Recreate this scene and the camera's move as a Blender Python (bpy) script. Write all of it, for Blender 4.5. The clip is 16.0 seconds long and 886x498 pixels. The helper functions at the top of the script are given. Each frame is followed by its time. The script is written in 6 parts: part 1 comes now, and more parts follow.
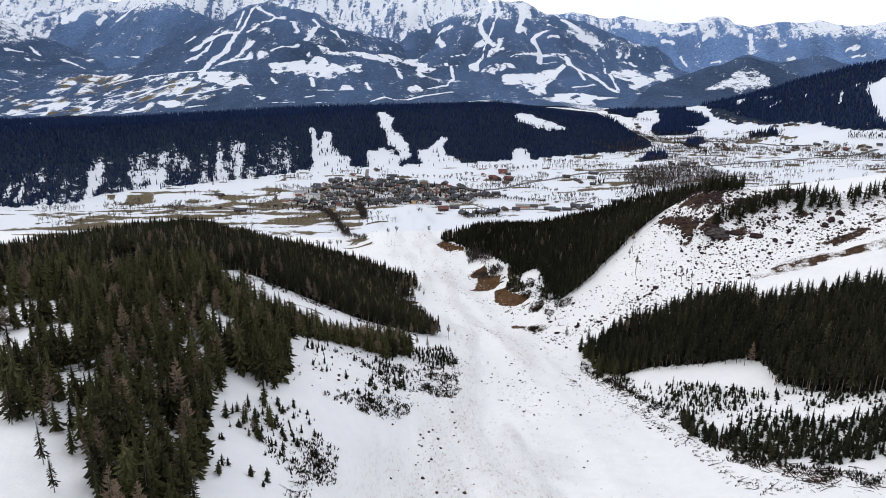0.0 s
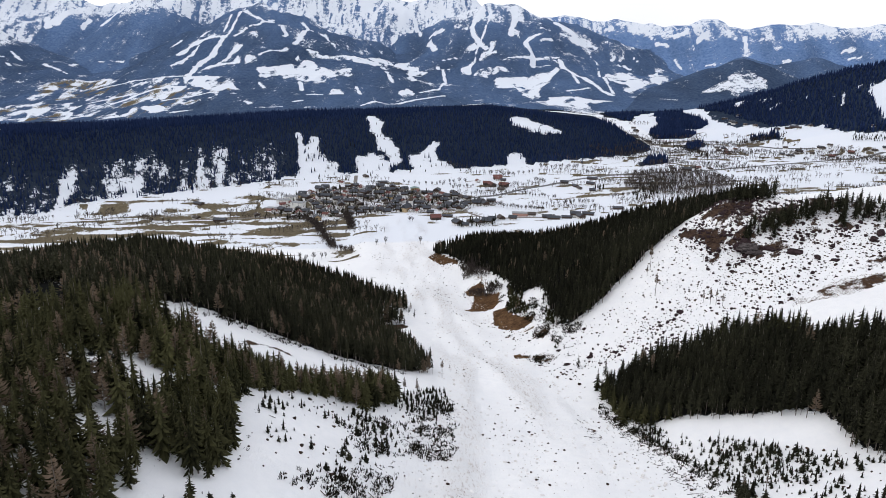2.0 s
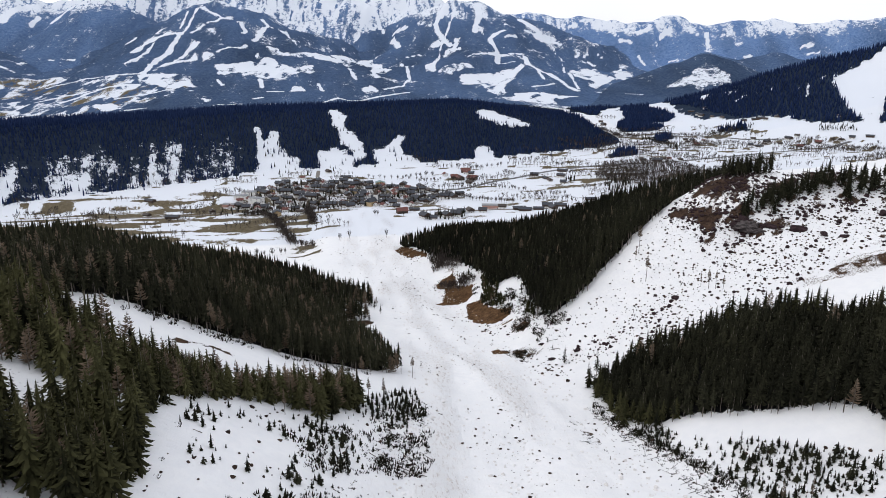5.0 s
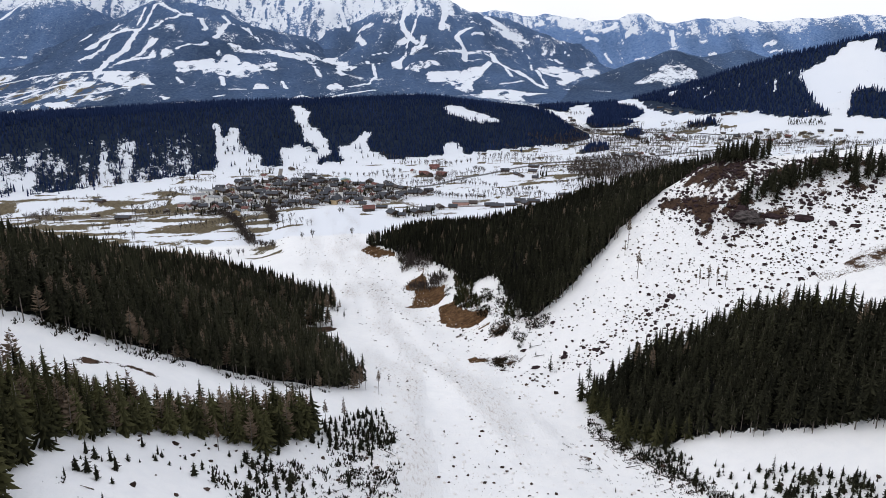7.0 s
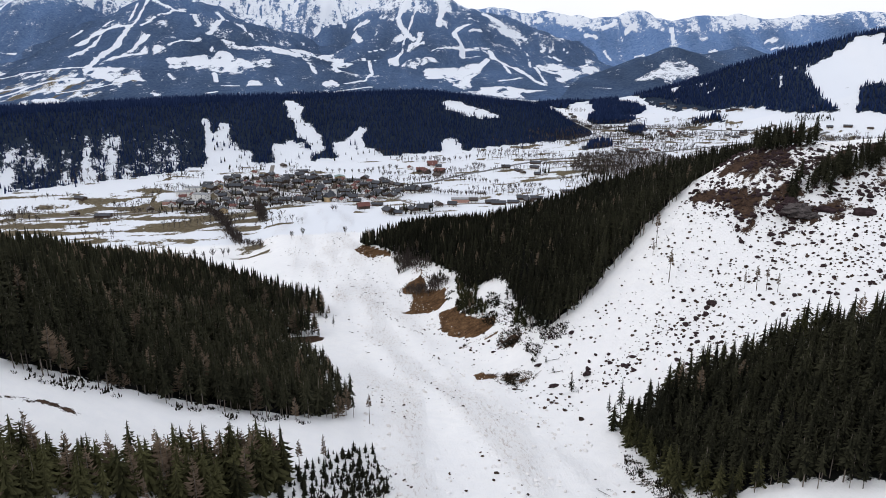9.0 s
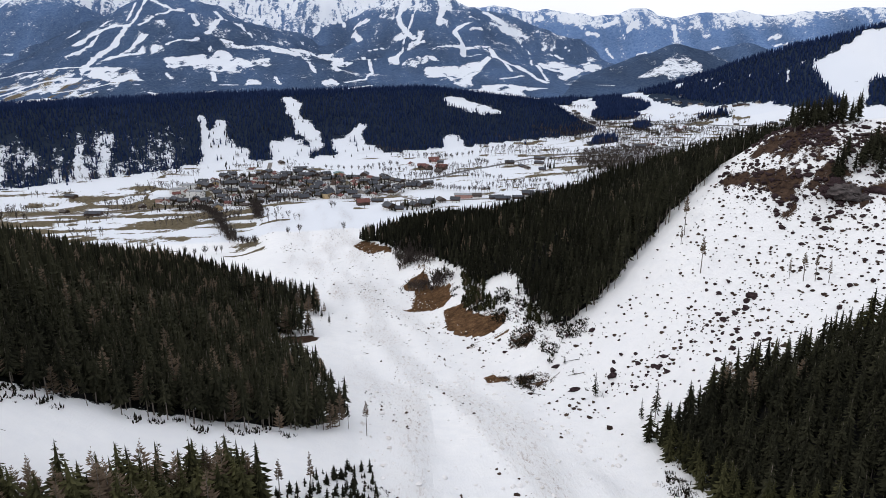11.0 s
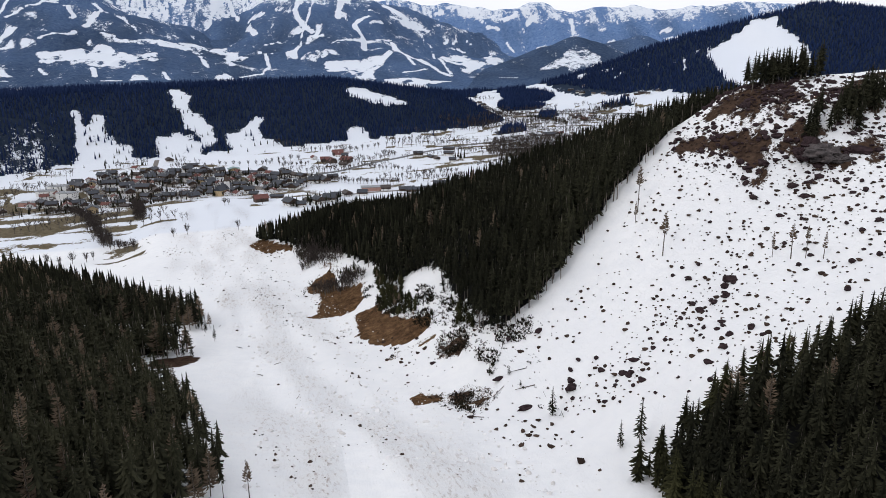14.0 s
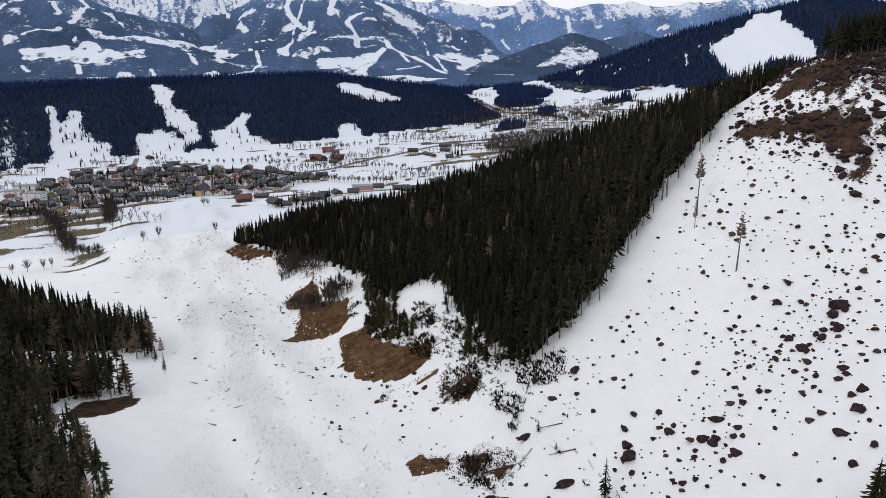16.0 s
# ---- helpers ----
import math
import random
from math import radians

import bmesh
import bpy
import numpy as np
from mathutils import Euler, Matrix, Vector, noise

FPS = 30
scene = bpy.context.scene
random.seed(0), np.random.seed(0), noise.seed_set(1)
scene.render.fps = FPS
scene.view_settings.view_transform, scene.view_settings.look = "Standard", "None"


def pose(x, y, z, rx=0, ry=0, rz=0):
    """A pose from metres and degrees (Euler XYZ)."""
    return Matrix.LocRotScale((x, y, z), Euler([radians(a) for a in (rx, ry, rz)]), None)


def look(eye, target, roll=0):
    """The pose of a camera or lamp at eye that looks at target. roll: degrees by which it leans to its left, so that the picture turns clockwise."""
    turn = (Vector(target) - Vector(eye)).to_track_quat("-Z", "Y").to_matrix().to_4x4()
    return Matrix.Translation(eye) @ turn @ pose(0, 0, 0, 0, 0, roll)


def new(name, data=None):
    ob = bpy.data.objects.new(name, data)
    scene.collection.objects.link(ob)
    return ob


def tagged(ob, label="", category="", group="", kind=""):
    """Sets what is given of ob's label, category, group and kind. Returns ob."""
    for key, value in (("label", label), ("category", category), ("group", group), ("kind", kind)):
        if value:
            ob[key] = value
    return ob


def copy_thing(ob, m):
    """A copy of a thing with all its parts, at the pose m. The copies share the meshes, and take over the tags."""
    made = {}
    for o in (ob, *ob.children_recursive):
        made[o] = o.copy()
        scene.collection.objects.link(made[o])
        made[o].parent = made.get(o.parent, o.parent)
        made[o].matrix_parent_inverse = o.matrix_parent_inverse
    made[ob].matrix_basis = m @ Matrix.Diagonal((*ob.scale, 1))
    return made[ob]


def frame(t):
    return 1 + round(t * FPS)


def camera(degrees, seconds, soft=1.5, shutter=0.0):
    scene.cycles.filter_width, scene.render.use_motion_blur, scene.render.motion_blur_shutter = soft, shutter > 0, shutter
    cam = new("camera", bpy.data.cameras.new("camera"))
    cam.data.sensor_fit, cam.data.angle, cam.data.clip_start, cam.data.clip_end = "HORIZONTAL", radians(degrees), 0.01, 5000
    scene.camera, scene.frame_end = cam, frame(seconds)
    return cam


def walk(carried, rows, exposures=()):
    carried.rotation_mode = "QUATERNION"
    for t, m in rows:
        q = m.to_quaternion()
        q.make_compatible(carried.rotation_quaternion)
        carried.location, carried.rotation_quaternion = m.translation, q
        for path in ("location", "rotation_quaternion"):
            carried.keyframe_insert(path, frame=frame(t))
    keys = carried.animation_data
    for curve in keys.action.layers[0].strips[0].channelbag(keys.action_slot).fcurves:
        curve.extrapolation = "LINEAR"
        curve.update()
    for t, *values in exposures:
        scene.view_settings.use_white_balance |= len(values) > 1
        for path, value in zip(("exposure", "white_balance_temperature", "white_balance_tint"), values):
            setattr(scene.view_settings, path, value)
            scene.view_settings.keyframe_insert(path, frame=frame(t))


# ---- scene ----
cam = camera(64.81, 16.0, soft=0.75)
# seconds, x, y, z in metres; heading to the left, pitch and roll in degrees
PATH = [
    (0, 3.12, 0.91, 285.82, 0.036, -16.702, 0.55),
    (0.5, 3.28, 19.27, 284.30, -0.089, -16.749, 0.62),
    (1, 3.45, 37.56, 281.67, -0.291, -16.549, 0.65),
    (1.5, 3.60, 54.99, 278.54, -0.396, -16.412, 0.57),
    (2, 3.53, 69.21, 275.43, -0.564, -16.289, 0.36),
    (2.5, 3.27, 80.28, 272.09, -0.747, -16.176, 0.22),
    (3, 3.25, 89.19, 267.48, -0.941, -16.157, 0.16),
    (3.5, 3.02, 97.25, 263.38, -1.073, -16.166, 0.19),
    (4, 3.14, 103.21, 259.64, -1.161, -16.155, 0.12),
    (4.5, 3.57, 109.05, 255.70, -1.915, -16.174, 0.11),
    (5, 3.46, 115.15, 251.12, -3.369, -16.167, 0.11),
    (5.2, 3.70, 119.52, 249.64, -4.030, -16.164, 0.12),
    (7.3, 6.14, 165.49, 234.07, -6.030, -16.137, 0.13),
    (7.5, 6.38, 169.87, 232.59, -6.028, -16.134, 0.13),
    (8, 7.01, 183.23, 228.61, -6.064, -16.118, 0.16),
    (8.5, 7.74, 196.70, 224.88, -6.272, -16.140, 0.13),
    (9, 8.58, 209.09, 221.40, -6.283, -16.149, 0.15),
    (9.2, 8.72, 212.26, 219.91, -6.280, -16.137, 0.11),
    (11.3, 10.20, 245.54, 204.28, -6.120, -16.009, -0.25),
    (11.5, 10.34, 248.72, 202.79, -6.095, -15.996, -0.28),
    (12, 10.69, 253.86, 199.33, -6.495, -16.087, -0.31),
    (12.5, 11.11, 260.83, 196.04, -8.475, -16.132, -0.34),
    (13, 11.99, 271.17, 192.61, -11.024, -16.225, -0.33),
    (13.5, 13.53, 284.41, 189.22, -13.038, -16.228, -0.31),
    (14, 16.39, 299.34, 185.97, -13.925, -16.235, -0.44),
    (14.5, 19.12, 314.06, 182.75, -14.300, -16.205, -0.50),
    (15, 22.20, 328.52, 179.42, -14.300, -16.196, -0.50),
    (15.5, 24.95, 342.96, 176.15, -14.351, -16.214, -0.51),
    (16, 27.68, 357.91, 172.82, -14.394, -16.251, -0.49),
]


def aimed(x, y, z, yaw, pitch, roll):
    a, b = radians(yaw), radians(pitch)
    ahead = Vector((-math.sin(a) * math.cos(b), math.cos(a) * math.cos(b), math.sin(b)))
    eye = Vector((x, y, z))
    return look(eye, eye + 50 * ahead, roll)


walk(cam, [(t, aimed(*r)) for t, *r in PATH], exposures=[(0, 0.0), (9, -0.04), (14, -0.09), (16, -0.17)])
# ==== after camera

# ---- light: a bright overcast sky with a veiled sun ----
world = bpy.data.worlds.new("sky")
world.use_nodes = True
scene.world = world
wn, wl = world.node_tree.nodes, world.node_tree.links
sky = wn.new("ShaderNodeTexSky")
sky.sky_type, sky.sun_disc = "NISHITA", False
sky.sun_elevation, sky.sun_rotation = radians(38), radians(-60)
sky.air_density, sky.dust_density = 1.2, 3.0
cloud_noise = wn.new("ShaderNodeTexNoise")
cloud_noise.inputs["Scale"].default_value = 3.0
cloud_noise.inputs["Detail"].default_value = 5.0
cloud_ramp = wn.new("ShaderNodeValToRGB")
cloud_ramp.color_ramp.elements[0].position, cloud_ramp.color_ramp.elements[0].color = 0.2, (9.65, 9.85, 10.7, 1)
cloud_ramp.color_ramp.elements[1].position, cloud_ramp.color_ramp.elements[1].color = 0.8, (11.2, 11.4, 12.15, 1)
veil = wn.new("ShaderNodeMixRGB")
veil.inputs[0].default_value = 0.82
wl.new(sky.outputs[0], veil.inputs[1])
wl.new(cloud_noise.outputs["Fac"], cloud_ramp.inputs[0])
wl.new(cloud_ramp.outputs[0], veil.inputs[2])
wl.new(veil.outputs[0], wn["Background"].inputs[0])
wn["Background"].inputs[1].default_value = 0.113

sun = new("sun", bpy.data.lights.new("sun", "SUN"))
sun.data.energy, sun.data.angle, sun.data.color = 0.6, radians(16), (1.0, 0.96, 0.9)
sun.matrix_world = look((0, 0, 900), (0 + 900 * math.cos(radians(38)) * math.sin(radians(60)), 900 * math.cos(radians(38)) * math.cos(radians(60)), 900 - 900 * math.sin(radians(38))))

# ---- materials ----
def material(name, rough=0.8, metal=0.0):
    m = bpy.data.materials.new(name)
    m.use_nodes = True
    b = m.node_tree.nodes["Principled BSDF"]
    b.inputs["Roughness"].default_value, b.inputs["Metallic"].default_value = rough, metal
    return m, m.node_tree.nodes, m.node_tree.links, b


def node(nodes, kind, **values):
    n = nodes.new(kind)
    for k, v in values.items():
        n.inputs[k.replace("_", " ")].default_value = v
    return n


def noise_node(nodes, links, scale, detail=4.0, coords="Object", rough=0.6):
    tc = nodes.new("ShaderNodeTexCoord")
    n = node(nodes, "ShaderNodeTexNoise", Scale=scale, Detail=detail, Roughness=rough)
    links.new(tc.outputs[coords], n.inputs["Vector"])
    return n


def ramp(nodes, links, source, a, b, ca=(0, 0, 0, 1), cb=(1, 1, 1, 1)):
    r = nodes.new("ShaderNodeValToRGB")
    e = r.color_ramp.elements
    e[0].position, e[0].color, e[1].position, e[1].color = a, ca, b, cb
    links.new(source, r.inputs[0])
    return r


def mixed(nodes, links, fac, a, b, how="MIX"):
    m = nodes.new("ShaderNodeMixRGB")
    m.blend_type = how
    for socket, v in zip(m.inputs, (fac, a, b)):
        if isinstance(v, (int, float, tuple)):
            socket.default_value = v
        else:
            links.new(v, socket)
    return m.outputs[0]


def sums(nodes, links, how, a, b, clamp=False):
    m = nodes.new("ShaderNodeMath")
    m.operation, m.use_clamp = how, clamp
    for socket, v in zip(m.inputs, (a, b)):
        if isinstance(v, (int, float)):
            socket.default_value = v
        else:
            links.new(v, socket)
    return m.outputs[0]


def bumped(nodes, links, bsdf, height, strength, distance):
    b = node(nodes, "ShaderNodeBump", Strength=strength, Distance=distance)
    links.new(height, b.inputs["Height"])
    links.new(b.outputs[0], bsdf.inputs["Normal"])


def ground_material():
    m, n, l, b = material("snow_and_ground", 0.7)
    att = n.new("ShaderNodeAttribute")
    att.attribute_name = "cover"
    sep = n.new("ShaderNodeSeparateColor")
    l.new(att.outputs["Color"], sep.inputs[0])
    far = n.new("ShaderNodeAttribute")
    far.attribute_name = "far"
    big, mid, fine = noise_node(n, l, 0.02, 5), noise_node(n, l, 0.22, 6), noise_node(n, l, 1.4, 5)
    snow = mixed(n, l, ramp(n, l, big.outputs["Fac"], 0.3, 0.7).outputs[0], (0.745, 0.75, 0.76, 1), (0.81, 0.81, 0.81, 1))
    snow = mixed(n, l, ramp(n, l, mid.outputs["Fac"], 0.35, 0.6, (0.5, 0.5, 0.5, 1), (0, 0, 0, 1)).outputs[0], snow, (0.72, 0.73, 0.75, 1))
    # snow on the valley floor and beyond, dimmed and blued by painted haze
    hazed = sums(n, l, "MULTIPLY", far.outputs["Fac"], 8.0, True)
    snow = mixed(n, l, hazed, snow, (0.655, 0.690, 0.748, 1))
    # avalanche snow: soil and needles worked into it
    clod = noise_node(n, l, 0.55, 8, rough=0.75)
    flow = noise_node(n, l, 0.9, 8, rough=0.72)
    along = n.new("ShaderNodeMapping")
    along.inputs["Scale"].default_value, along.inputs["Rotation"].default_value = (1.0, 0.24, 1.0), (0, 0, 0.12)
    l.new(flow.inputs["Vector"].links[0].from_socket, along.inputs["Vector"])
    l.new(along.outputs[0], flow.inputs["Vector"])
    speck = ramp(n, l, flow.outputs["Fac"], 0.53, 0.63)
    streak = ramp(n, l, mid.outputs["Fac"], 0.44, 0.66)
    dirt = sums(n, l, "MULTIPLY", sep.outputs["Blue"], sums(n, l, "ADD", sums(n, l, "MULTIPLY", streak.outputs[0], 0.16), sums(n, l, "MULTIPLY", speck.outputs[0], 0.85)), True)
    snow = mixed(n, l, dirt, snow, (0.37, 0.295, 0.26, 1))
    # bare ground and old grass
    soil = mixed(n, l, ramp(n, l, mid.outputs["Fac"], 0.3, 0.7).outputs[0], (0.040, 0.026, 0.020, 1), (0.105, 0.068, 0.048, 1))
    soil = mixed(n, l, ramp(n, l, clod.outputs["Fac"], 0.34, 0.66).outputs[0], mixed(n, l, 1.0, soil, (0.38, 0.38, 0.40, 1), "MULTIPLY"), soil)
    edge = sums(n, l, "ADD", sep.outputs["Green"], sums(n, l, "MULTIPLY", sums(n, l, "SUBTRACT", mid.outputs["Fac"], 0.5), 0.9))
    edge = sums(n, l, "ADD", edge, sums(n, l, "MULTIPLY", sums(n, l, "SUBTRACT", fine.outputs["Fac"], 0.5), 0.5))
    out = mixed(n, l, ramp(n, l, edge, 0.45, 0.55).outputs[0], snow, soil)
    grass = mixed(n, l, ramp(n, l, mid.outputs["Fac"], 0.3, 0.7).outputs[0], (0.080, 0.066, 0.043, 1), (0.165, 0.138, 0.095, 1))
    straw = n.new("ShaderNodeAttribute")
    straw.attribute_name = "straw"
    dry = mixed(n, l, ramp(n, l, mid.outputs["Fac"], 0.32, 0.68).outputs[0], (0.075, 0.042, 0.024, 1), (0.20, 0.118, 0.062, 1))
    dry = mixed(n, l, ramp(n, l, clod.outputs["Fac"], 0.36, 0.62).outputs[0], mixed(n, l, 1.0, dry, (0.42, 0.42, 0.45, 1), "MULTIPLY"), dry)
    grass = mixed(n, l, straw.outputs["Fac"], grass, dry)
    gedge = sums(n, l, "ADD", att.outputs["Alpha"], sums(n, l, "MULTIPLY", sums(n, l, "SUBTRACT", mid.outputs["Fac"], 0.5), 0.8))
    gedge = sums(n, l, "ADD", gedge, sums(n, l, "MULTIPLY", sums(n, l, "SUBTRACT", fine.outputs["Fac"], 0.5), 0.4))
    out = mixed(n, l, ramp(n, l, gedge, 0.46, 0.54).outputs[0], out, grass)
    # far woods, trees and gaps too small to tell apart; nearby, painted shade under the stands
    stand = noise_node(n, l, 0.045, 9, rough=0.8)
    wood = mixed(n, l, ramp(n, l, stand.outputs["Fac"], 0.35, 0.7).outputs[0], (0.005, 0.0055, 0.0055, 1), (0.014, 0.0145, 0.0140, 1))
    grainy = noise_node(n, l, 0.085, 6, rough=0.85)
    # distance haze put into the colour: woods turn blue as far grows
    haze_blue = mixed(n, l, ramp(n, l, grainy.outputs["Fac"], 0.36, 0.64).outputs[0], (0.050, 0.108, 0.255, 1), (0.190, 0.285, 0.460, 1))
    wood = mixed(n, l, far.outputs["Fac"], wood, haze_blue)
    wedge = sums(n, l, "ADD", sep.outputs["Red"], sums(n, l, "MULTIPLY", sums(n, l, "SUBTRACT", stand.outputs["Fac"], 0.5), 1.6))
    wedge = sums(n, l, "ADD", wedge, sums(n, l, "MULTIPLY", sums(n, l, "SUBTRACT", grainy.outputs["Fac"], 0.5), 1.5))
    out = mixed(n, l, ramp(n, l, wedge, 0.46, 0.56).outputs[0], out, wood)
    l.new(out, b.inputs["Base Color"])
    torn = sums(n, l, "ADD", sums(n, l, "MULTIPLY", sep.outputs["Blue"], 2.8), 0.35)
    h = sums(n, l, "ADD", sums(n, l, "MULTIPLY", mid.outputs["Fac"], 0.55), sums(n, l, "MULTIPLY", sums(n, l, "ADD", clod.outputs["Fac"], flow.outputs["Fac"]), torn))
    bumped(n, l, b, h, 0.5, 1.4)
    b.inputs["Specular IOR Level"].default_value = 0.0
    return m


def tinted_material(name, dark, light, rough=0.9, scale=0.5, bump=0.3):
    """Foliage and bark: a colour between two, by the plant's own tint, its painted inner shade and a grain."""
    m, n, l, b = material(name, rough)
    att = n.new("ShaderNodeAttribute")
    att.attribute_name = "tint"
    info = n.new("ShaderNodeObjectInfo")
    grain = noise_node(n, l, scale, 4)
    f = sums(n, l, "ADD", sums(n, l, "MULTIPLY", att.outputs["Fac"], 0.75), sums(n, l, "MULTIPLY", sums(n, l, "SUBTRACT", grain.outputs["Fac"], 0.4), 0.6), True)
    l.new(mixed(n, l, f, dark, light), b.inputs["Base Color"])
    b.inputs["Specular IOR Level"].default_value = 0.02
    return m


def plain_material(name, color, rough=0.7, vary=0.25, scale=0.8, metal=0.0):
    m, n, l, b = material(name, rough, metal)
    grain = noise_node(n, l, scale, 5)
    dark = tuple(c * (1 - vary) for c in color[:3]) + (1,)
    light = tuple(min(1, c * (1 + vary)) for c in color[:3]) + (1,)
    l.new(mixed(n, l, ramp(n, l, grain.outputs["Fac"], 0.3, 0.7).outputs[0], dark, light), b.inputs["Base Color"])
    bumped(n, l, b, grain.outputs["Fac"], 0.3, 0.05)
    return m


GROUND = ground_material()
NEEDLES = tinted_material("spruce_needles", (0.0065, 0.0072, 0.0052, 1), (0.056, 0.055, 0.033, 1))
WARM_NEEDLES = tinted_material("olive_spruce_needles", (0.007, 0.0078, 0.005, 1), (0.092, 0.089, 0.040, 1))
LARCH = tinted_material("bare_larch_twigs", (0.085, 0.064, 0.046, 1), (0.29, 0.214, 0.152, 1))
BARK = tinted_material("bark", (0.075, 0.063, 0.054, 1), (0.30, 0.262, 0.228, 1))
TWIGS = tinted_material("bare_broadleaf_twigs", (0.032, 0.026, 0.024, 1), (0.088, 0.072, 0.066, 1))
# needles of the far spruces, the haze of distance mixed in as navy
HAZY_NEEDLES = tinted_material("hazy_distant_spruce", (0.008, 0.0165, 0.050, 1), (0.036, 0.058, 0.140, 1), scale=0.05)
ROCK = plain_material("rock_and_turf", (0.034, 0.022, 0.024, 1), 0.95, 0.6, 1.6)
ROCK.node_tree.nodes["Principled BSDF"].inputs["Specular IOR Level"].default_value = 0.1
# ---- the lie of the land: heights by cross-sections of the gully, then valley, wooded ridge and mountains ----
def blur(a, n):
    k = np.hanning(2 * n + 3)[1:-1]
    k = k / k.sum()
    for axis in (0, 1):
        pad = [(n, n) if i == axis else (0, 0) for i in (0, 1)]
        b = np.pad(a, pad, mode="edge")
        a = np.apply_along_axis(lambda v: np.convolve(v, k, "valid"), axis, b)
    return a


def smooth(a, b, v):
    t = np.clip((v - a) / (b - a), 0, 1)
    return t * t * (3 - 2 * t)


def hashed(i, j):
    v = np.sin(i * 127.1 + j * 311.7) * 43758.5453
    return v - np.floor(v)


def value_noise(x, y):
    i, j = np.floor(x), np.floor(y)
    f, g = x - i, y - j
    f, g = f * f * (3 - 2 * f), g * g * (3 - 2 * g)
    a = hashed(i, j) * (1 - f) + hashed(i + 1, j) * f
    b = hashed(i, j + 1) * (1 - f) + hashed(i + 1, j + 1) * f
    return a * (1 - g) + b * g


def fbm(x, y, scale, octaves=4):
    out, amp, tot = 0.0, 1.0, 0.0
    x, y = x / scale, y / scale
    for n in range(octaves):
        out = out + amp * value_noise(x * 0.8 + y * 0.6 + 17.3 * n, y * 0.8 - x * 0.6 + 9.1 * n)
        tot, amp, x, y = tot + amp, amp * 0.5, x * 2.03, y * 2.03
    return out / tot - 0.5


GULLY_Y = [-255, 0, 212, 298, 382, 434, 476, 527, 612, 774, 1003, 1232]
GULLY_L = [-51, -42, -17, -4, 7, 7, 7, 7, 0, -38, -102, -136]
GULLY_R = [94, 94, 85, 95, 92, 92, 94, 70, 56, 32, -8, -17]
FLOOR_L = [234, 178, 129, 113, 99, 91, 80, 66, 54, 35, 14, 0]
FLOOR_R = [234, 178, 129, 110, 91, 82, 75, 65, 54, 34, 14, 0]
BANK_Y = [-255, 0, 212, 298, 382, 434, 476, 527, 612, 774, 850, 918, 1003, 1062]
BANK_X = [115, 110, 106, 112, 110, 110, 110, 90, 82, 68, 66, 64, 51, 42]
BANK_Z = [231, 187, 133, 112, 99, 92, 83, 78, 72, 62, 55, 36, 15, 7]
COLUMNS = {}
COLUMNS[-765] = ([-255, 0, 382, 680, 935, 1190], [187, 178, 144, 60, 8, 0])
COLUMNS[-340] = ([-255, 0, 212, 382, 510, 680, 850, 1062], [204, 191, 170, 140, 117, 61, 17, 0])
COLUMNS[-187] = ([-255, 0, 212, 388, 468, 510, 552, 663, 765, 850, 978], [217, 200, 170, 162, 153, 146, 131, 88, 52, 26, 3])
COLUMNS[-119] = ([-255, 0, 212, 282, 340, 382, 421, 468, 494, 552, 612, 684, 765, 935], [225, 204, 180, 175, 168, 163, 151, 138, 131, 101, 80, 58, 38, 5])
COLUMNS[-51] = ([-255, 0, 212, 255, 303, 337, 382, 419, 462, 510, 544, 595, 680, 774, 935], [230, 191, 153, 150, 144, 129, 124, 114, 99, 89, 76, 62, 46, 34, 13])
COLUMNS[128] = ([-255, 0, 212, 268, 306, 340, 382, 425, 448, 490, 518, 544, 595, 629, 693, 756, 808, 892, 1062], [230, 196, 138, 128, 116, 112, 107, 104, 102, 90, 95, 104, 109, 106, 97, 81, 68, 42, 8])
COLUMNS[157] = ([-255, 0, 212, 268, 306, 340, 382, 425, 448, 490, 518, 544, 595, 629, 693, 756, 808, 892, 1062], [234, 200, 144, 136, 123, 128, 122, 117, 114, 108, 113, 124, 126, 119, 104, 87, 73, 47, 8])
COLUMNS[217] = ([-255, 0, 212, 306, 366, 416, 450, 490, 510, 527, 544, 566, 582, 602, 650, 700, 756, 808, 892, 1062], [246, 217, 166, 150, 148, 139, 138, 143, 151, 164, 168, 171, 165, 151, 136, 123, 109, 93, 60, 10])
COLUMNS[340] = ([-255, 0, 212, 366, 450, 544, 595, 693, 808, 935, 1105], [280, 246, 204, 177, 175, 180, 173, 143, 81, 32, 10])
COLUMNS[595] = ([-255, 212, 450, 595, 765, 935, 1190], [366, 298, 246, 212, 140, 64, 14])
COLUMNS[1020] = ([-255, 212, 595, 850, 1105, 1275], [408, 340, 221, 128, 34, 17])
STEP = 5.0
NEAR_X, NEAR_Y = np.arange(-765, 1021, STEP), np.arange(-255, 1276, STEP)


def near_heights():
    out = np.zeros((len(NEAR_Y), len(NEAR_X)))
    for n, y in enumerate(NEAR_Y):
        xs = {x: np.interp(y, *c) for x, c in COLUMNS.items()}
        xs[float(np.interp(y, GULLY_Y, GULLY_L))] = np.interp(y, GULLY_Y, FLOOR_L)
        xs[float(np.interp(y, GULLY_Y, GULLY_R))] = np.interp(y, GULLY_Y, FLOOR_R)
        xs[float(np.interp(y, BANK_Y, BANK_X))] = np.interp(y, BANK_Y, BANK_Z)
        at = sorted(xs)
        out[n] = np.interp(NEAR_X, at, [xs[x] for x in at])
    return blur(out, 3)


NEAR = near_heights()


